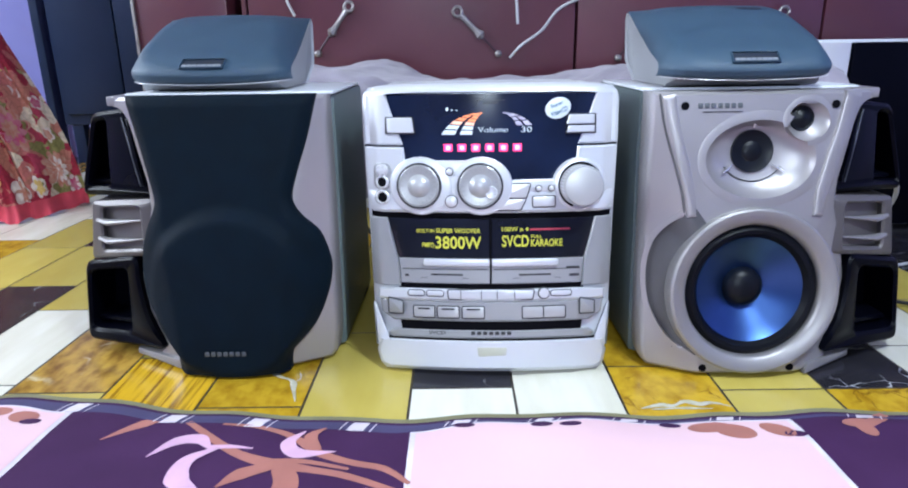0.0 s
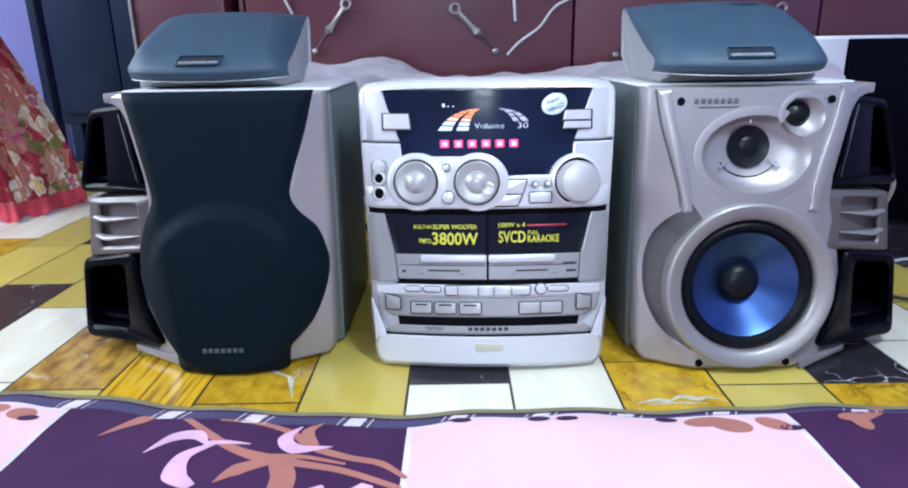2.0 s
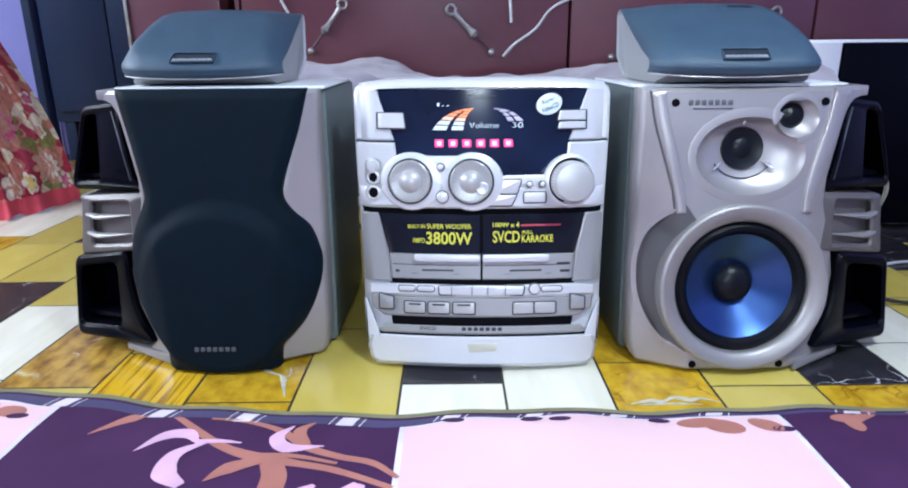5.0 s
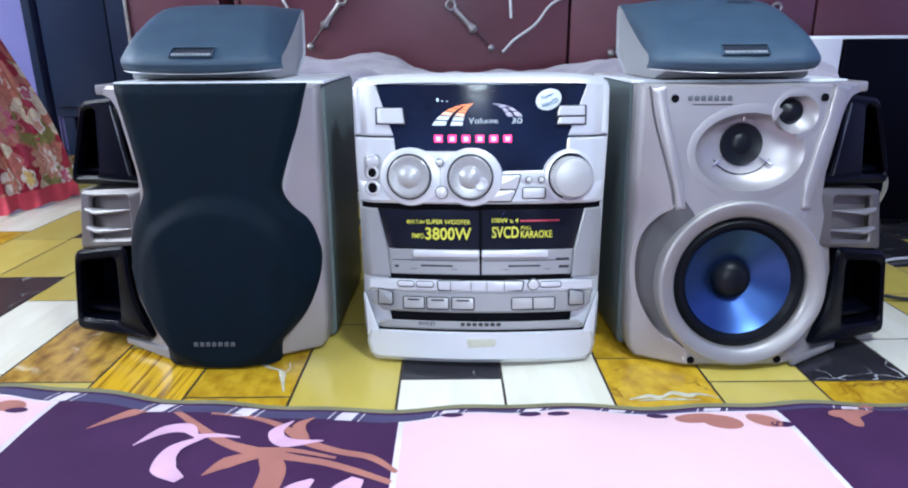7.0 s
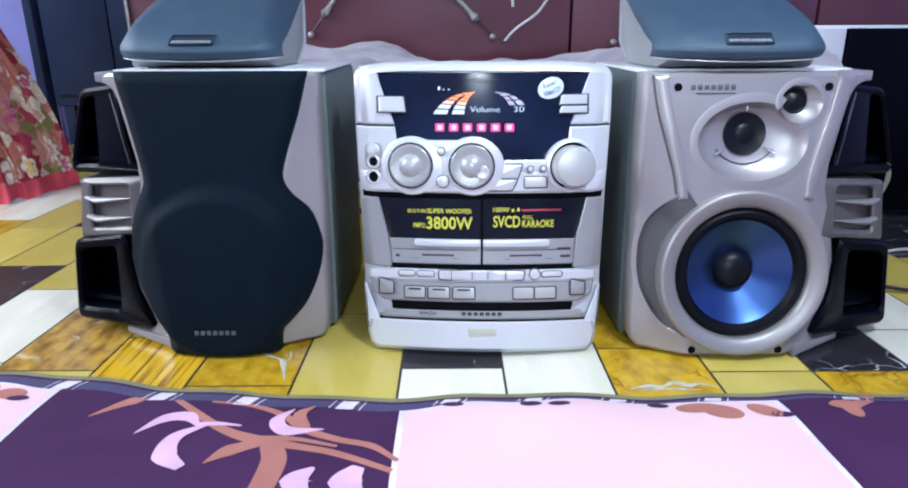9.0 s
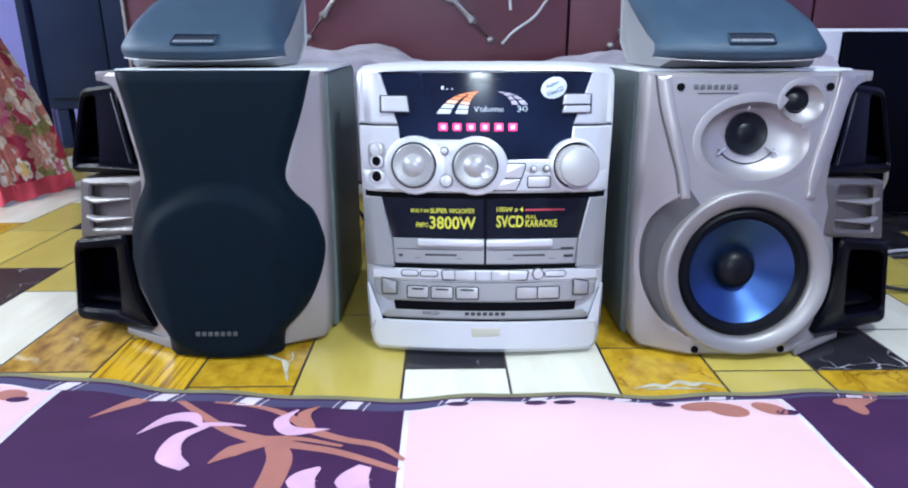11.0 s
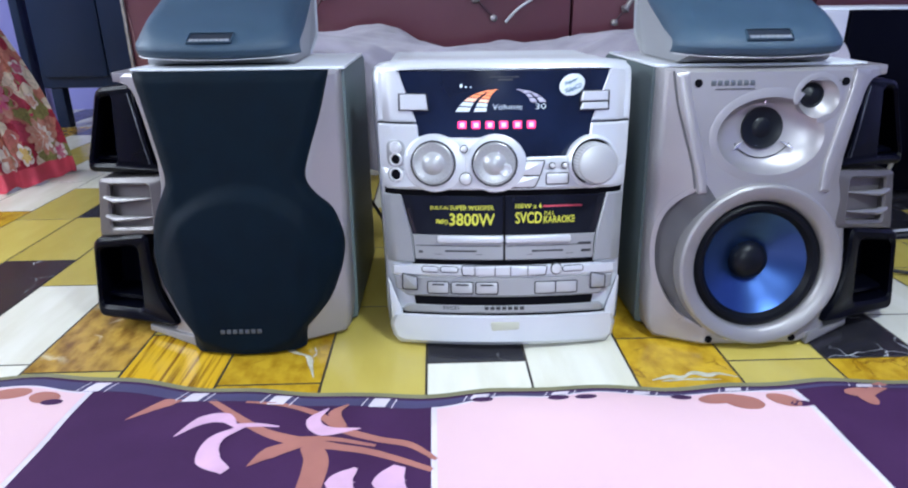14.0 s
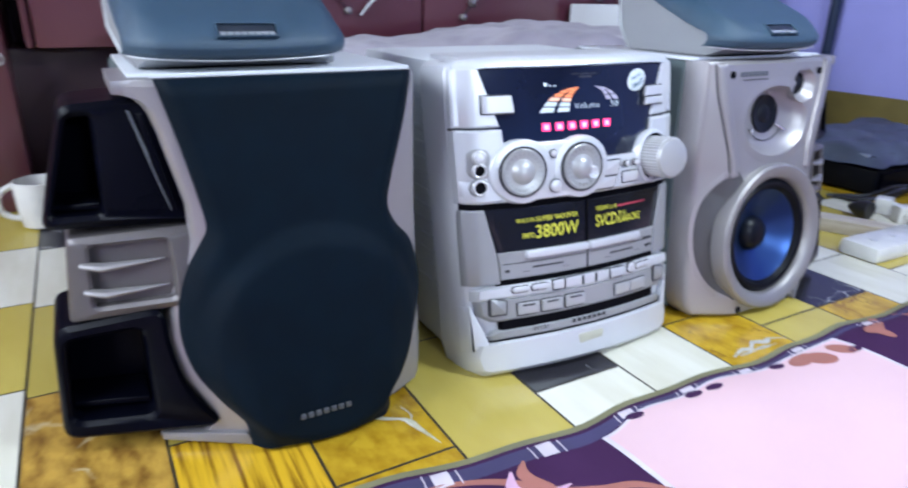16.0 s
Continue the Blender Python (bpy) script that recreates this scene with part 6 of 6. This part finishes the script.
bag = thing("plastic_sheet", "crumpled grey plastic sheet thrown over the amplifier", "plastic sheet")
bm = bmesh.new()
g = []
for i in range(33):
    row = []
    for j in range(25):
        u, v = i / 32, j / 24
        x, y = 1.07 + 0.50 * u, 0.965 + 0.32 * v
        over = min(1.0, max(0.0, (x - 1.085) / 0.02)) * min(1.0, max(0.0, (y - 0.985) / 0.05))
        z = 0.070 + 0.026 * over + 0.006 * math.sin(13 * u + 5 * v) * math.sin(9 * v + 2) + 0.0025 * math.sin(31 * u - 19 * v) + 0.006 * over * math.sin(2.2 * u + 0.6) * math.sin(3 * v)
        row.append(bm.verts.new((x, y, max(z, 0.062))))
    g.append(row)
for a, b in zip(g, g[1:]):
    for j in range(24):
        bm.faces.new((a[j], b[j], b[j + 1], a[j + 1]))
part("film", bm, BAGFILM, bag, smooth=80)
cable("black cable coiled in front of the players", [(1.00, 0.99, 0.006), (1.02, 0.95, 0.012), (1.08, 0.93, 0.030), (1.16, 0.95, 0.020), (1.20, 0.965, 0.008), (1.10, 0.955, 0.006), (1.02, 0.965, 0.010), (1.0, 1.02, 0.004)], 0.005, BLACKCABLE)
cable("black cable coiled in front of the players", [(1.24, 0.95, 0.005), (1.18, 0.925, 0.025), (1.12, 0.955, 0.028), (1.05, 0.975, 0.012), (0.99, 1.03, 0.005)], 0.004, BLACKCABLE)
plug = thing("mains_plug", "black mains plug lying by the power strip", "plug")
part("body", loft(bmesh.new(), [[Vector((0.905 + r * 1.0 * math.cos(a), 0.90 - d, 0.020 + r * math.sin(a))) for a in [2 * math.pi * k / 16 for k in range(16)]] for r, d in ((0.006, -0.03), (0.016, -0.012), (0.0185, 0.0), (0.0185, 0.012))]), BLACKCABLE, plug)
strip = thing("power_strip", "white plastic power strip lying on the floor", "power strip")
part("body", box(bmesh.new(), -0.095, 0.095, -0.034, 0.034, 0.0, 0.028, 0.008), PORCELAIN, strip)
for i in range(3):
    part("socket", lathe(bmesh.new(), [(0.007, 0.0), (0.007, 0.0006), (0.006, 0.0008), (0.0, 0.0006)], Matrix.Translation((-0.055 + i * 0.055, 0.0, 0.028)) @ Matrix.Rotation(radians(-90), 4, "X"), 20), WHITECABLE, strip)
strip.matrix_world = pose(0.768, 0.772, 0, 0, 0, -2)
PALEWOOD = material("worn_pale_wood", (0.62, 0.57, 0.50), 0.55, 0.0, (0.44, 0.37, 0.29), 12, stretch=(1, 6, 6), bump=0.2, bump_scale=300)
board = thing("wooden_board", "worn pale wooden batten lying on the floor by the players", "board")
part("plank", box(bmesh.new(), 0.0, 0.40, 0.0, 0.045, 0.0, 0.026, 0.002), PALEWOOD, board)
board.matrix_world = pose(0.738, 0.930, 0, 0, 0, -64)


def adapter(x, y, turn):
    """A small white plug-in adapter: a rounded body, a collar and a cord stub."""
    ad = thing("plug_adapter", "small white plastic plug adapter on the floor", "plug", "white plug adapters")
    part("body", box(bmesh.new(), -0.019, 0.019, -0.016, 0.016, 0.0, 0.034, 0.005), PORCELAIN, ad)
    part("collar", lathe(bmesh.new(), [(0.0, 0.0), (0.010, 0.0), (0.010, 0.008), (0.006, 0.012), (0.0, 0.012)], Matrix.Translation((0, -0.015, 0.017)), 16), PORCELAIN, ad)
    part("cord_stub", tube(bmesh.new(), [(0, -0.024, 0.017), (0.004, -0.040, 0.012), (0.012, -0.055, 0.005)], 0.0032, 8), WHITECABLE, ad)
    ad.matrix_world = pose(x, y, 0, 0, 0, turn)


adapter(0.985, 0.905, 20)
adapter(0.960, 0.850, -35)
pipe = tagged(part("pipe", tube(bmesh.new(), [(1.63, 1.50, 0.0), (1.63, 1.50, 1.0), (1.63, 1.50, 2.6)], 0.016, 12), SLATE, None), "dark upright pipe against the lavender wall", "pipe", kind="structure")
cable("pale cable looping behind the open loudspeaker", [(0.56, 0.92, 0.16), (0.60, 0.94, 0.185), (0.66, 0.98, 0.20), (0.72, 1.05, 0.14), (0.70, 1.12, 0.02), (0.62, 1.10, 0.004), (0.60, 1.0, 0.004)], 0.0035, WHITECABLE)
cable("black cable lying behind the open loudspeaker", [(0.56, 0.97, 0.05), (0.62, 0.95, 0.02), (0.72, 0.93, 0.004), (0.84, 0.98, 0.004), (0.96, 1.02, 0.004)], 0.003, BLACKCABLE)
cable("pale cable lying behind the open loudspeaker", [(0.56, 0.99, 0.07), (0.64, 0.99, 0.05), (0.72, 1.03, 0.006), (0.80, 1.12, 0.004), (0.95, 1.14, 0.004)], 0.003, WHITECABLE)
cable("black cable running between loudspeaker and unit", [(-0.16, 1.10, 0.10), (-0.14, 1.11, 0.06), (-0.12, 1.12, 0.02), (-0.05, 1.12, 0.004), (0.1, 1.11, 0.004)], 0.003, BLACKCABLE)


# ---- the floor's printed tiles, one by one ----
COLW, TILEL, COLX = 0.1222, 0.2435, -0.0568
TMATS = {"y": T_YELLOW, "w": T_WHITE, "s": T_STRIPE, "g": T_GOLD, "b": T_BROWN, "d": T_DARK}
# per column: where its joints lie, and the tiles from the nearest joint on
KNOWN = {-9: (0.95, "ywwyyd"), -8: (0.888, "ygwwyd"), -7: (0.825, "yyywyd"), -6: (0.833, "dyddyw"), -5: (0.7205, "wywydy"), -4: (0.700, "bywdwy"), -3: (0.790, "yywdyw"), -2: (0.905, "sgywdy"), -1: (0.8630, "yywdyw"), 0: (0.700, "dwygwy"), 1: (0.860, "wydywg"), 2: (0.750, "gwygdw"), 3: (0.688, "ywdywy"), 4: (0.688, "dwyywd"), 5: (0.800, "wywgyd"), 6: (0.72, "yygwyd")}
tile_meshes = {}


def tile_mesh(key, w, l, vein=False):
    if key in tile_meshes:
        return tile_meshes[key]
    bm = bmesh.new()
    box(bm, 0.0015, w - 0.0015, 0.0015, l - 0.0015, -0.0012, 0.0, 0.0004)
    me = bpy.data.meshes.new("tile")
    bmesh.ops.recalc_face_normals(bm, faces=bm.faces)
    bm.to_mesh(me)
    bm.free()
    tile_meshes[key] = me
    me.materials.append(TMATS[key])
    return me


rnd = random.Random(7)


def vein(path, w):
    """A pale vein printed on a tile."""
    bm = bmesh.new()
    pts = swept(path, [w * 0.08, w * 0.35, w * 0.16, w * 0.42, w * 0.22, w * 0.06])
    f = bm.faces.new([bm.verts.new((x, y, 0.0006)) for x, y in pts])
    bmesh.ops.triangulate(bm, faces=[f])
    part("vein_print", bm, T_VEIN, floor)


for path, w in (([(-0.255, 0.765), (-0.225, 0.735), (-0.205, 0.722), (-0.198, 0.700), (-0.190, 0.672)], 0.0100), ([(-0.200, 0.745), (-0.196, 0.728), (-0.202, 0.715)], 0.003),
                ([(0.205, 0.648), (0.228, 0.655), (0.243, 0.653), (0.258, 0.662), (0.274, 0.656), (0.288, 0.659), (0.308, 0.650)], 0.0120), ([(0.215, 0.646), (0.250, 0.648), (0.285, 0.646)], 0.007)):
    vein(path, w)
rest = {k: bmesh.new() for k in TMATS}
for c in range(-18, 14):
    xa = COLX + c * COLW
    base, kinds = KNOWN.get(c, (0.6 + rnd.random() * 0.24, ""))
    for r in range(-13, 9):
        ya = base + r * TILEL
        if ya > y1 or ya + TILEL < y0 or xa + COLW > x1 or xa < x0:
            continue
        if 0 <= r < len(kinds):
            key = kinds[r]
        elif r == -1 and c in (-4, -3, -2, -1, 0, 1, 2, 3, 4):
            key = {-4: "y", -3: "s", -2: "g", -1: "y", 0: "w", 1: "w", 2: "g", 3: "y", 4: "g"}[c]
        else:
            key = rnd.choice("yywwgbsd")
        if -1.55 < xa < 1.3 and 0.35 < ya < 2.4:
            ob = new("tile", tile_mesh(key, COLW, TILEL))
            ob.parent = floor
            ob.location = (xa, ya, 0)
        else:
            box(rest[key], xa + 0.0015, xa + COLW - 0.0015, ya + 0.0015, ya + TILEL - 0.0015, -0.0012, 0.0)
for key, bm in rest.items():
    tagged(part("far_tiles", bm, TMATS[key], floor, smooth=0), kind="stuff")
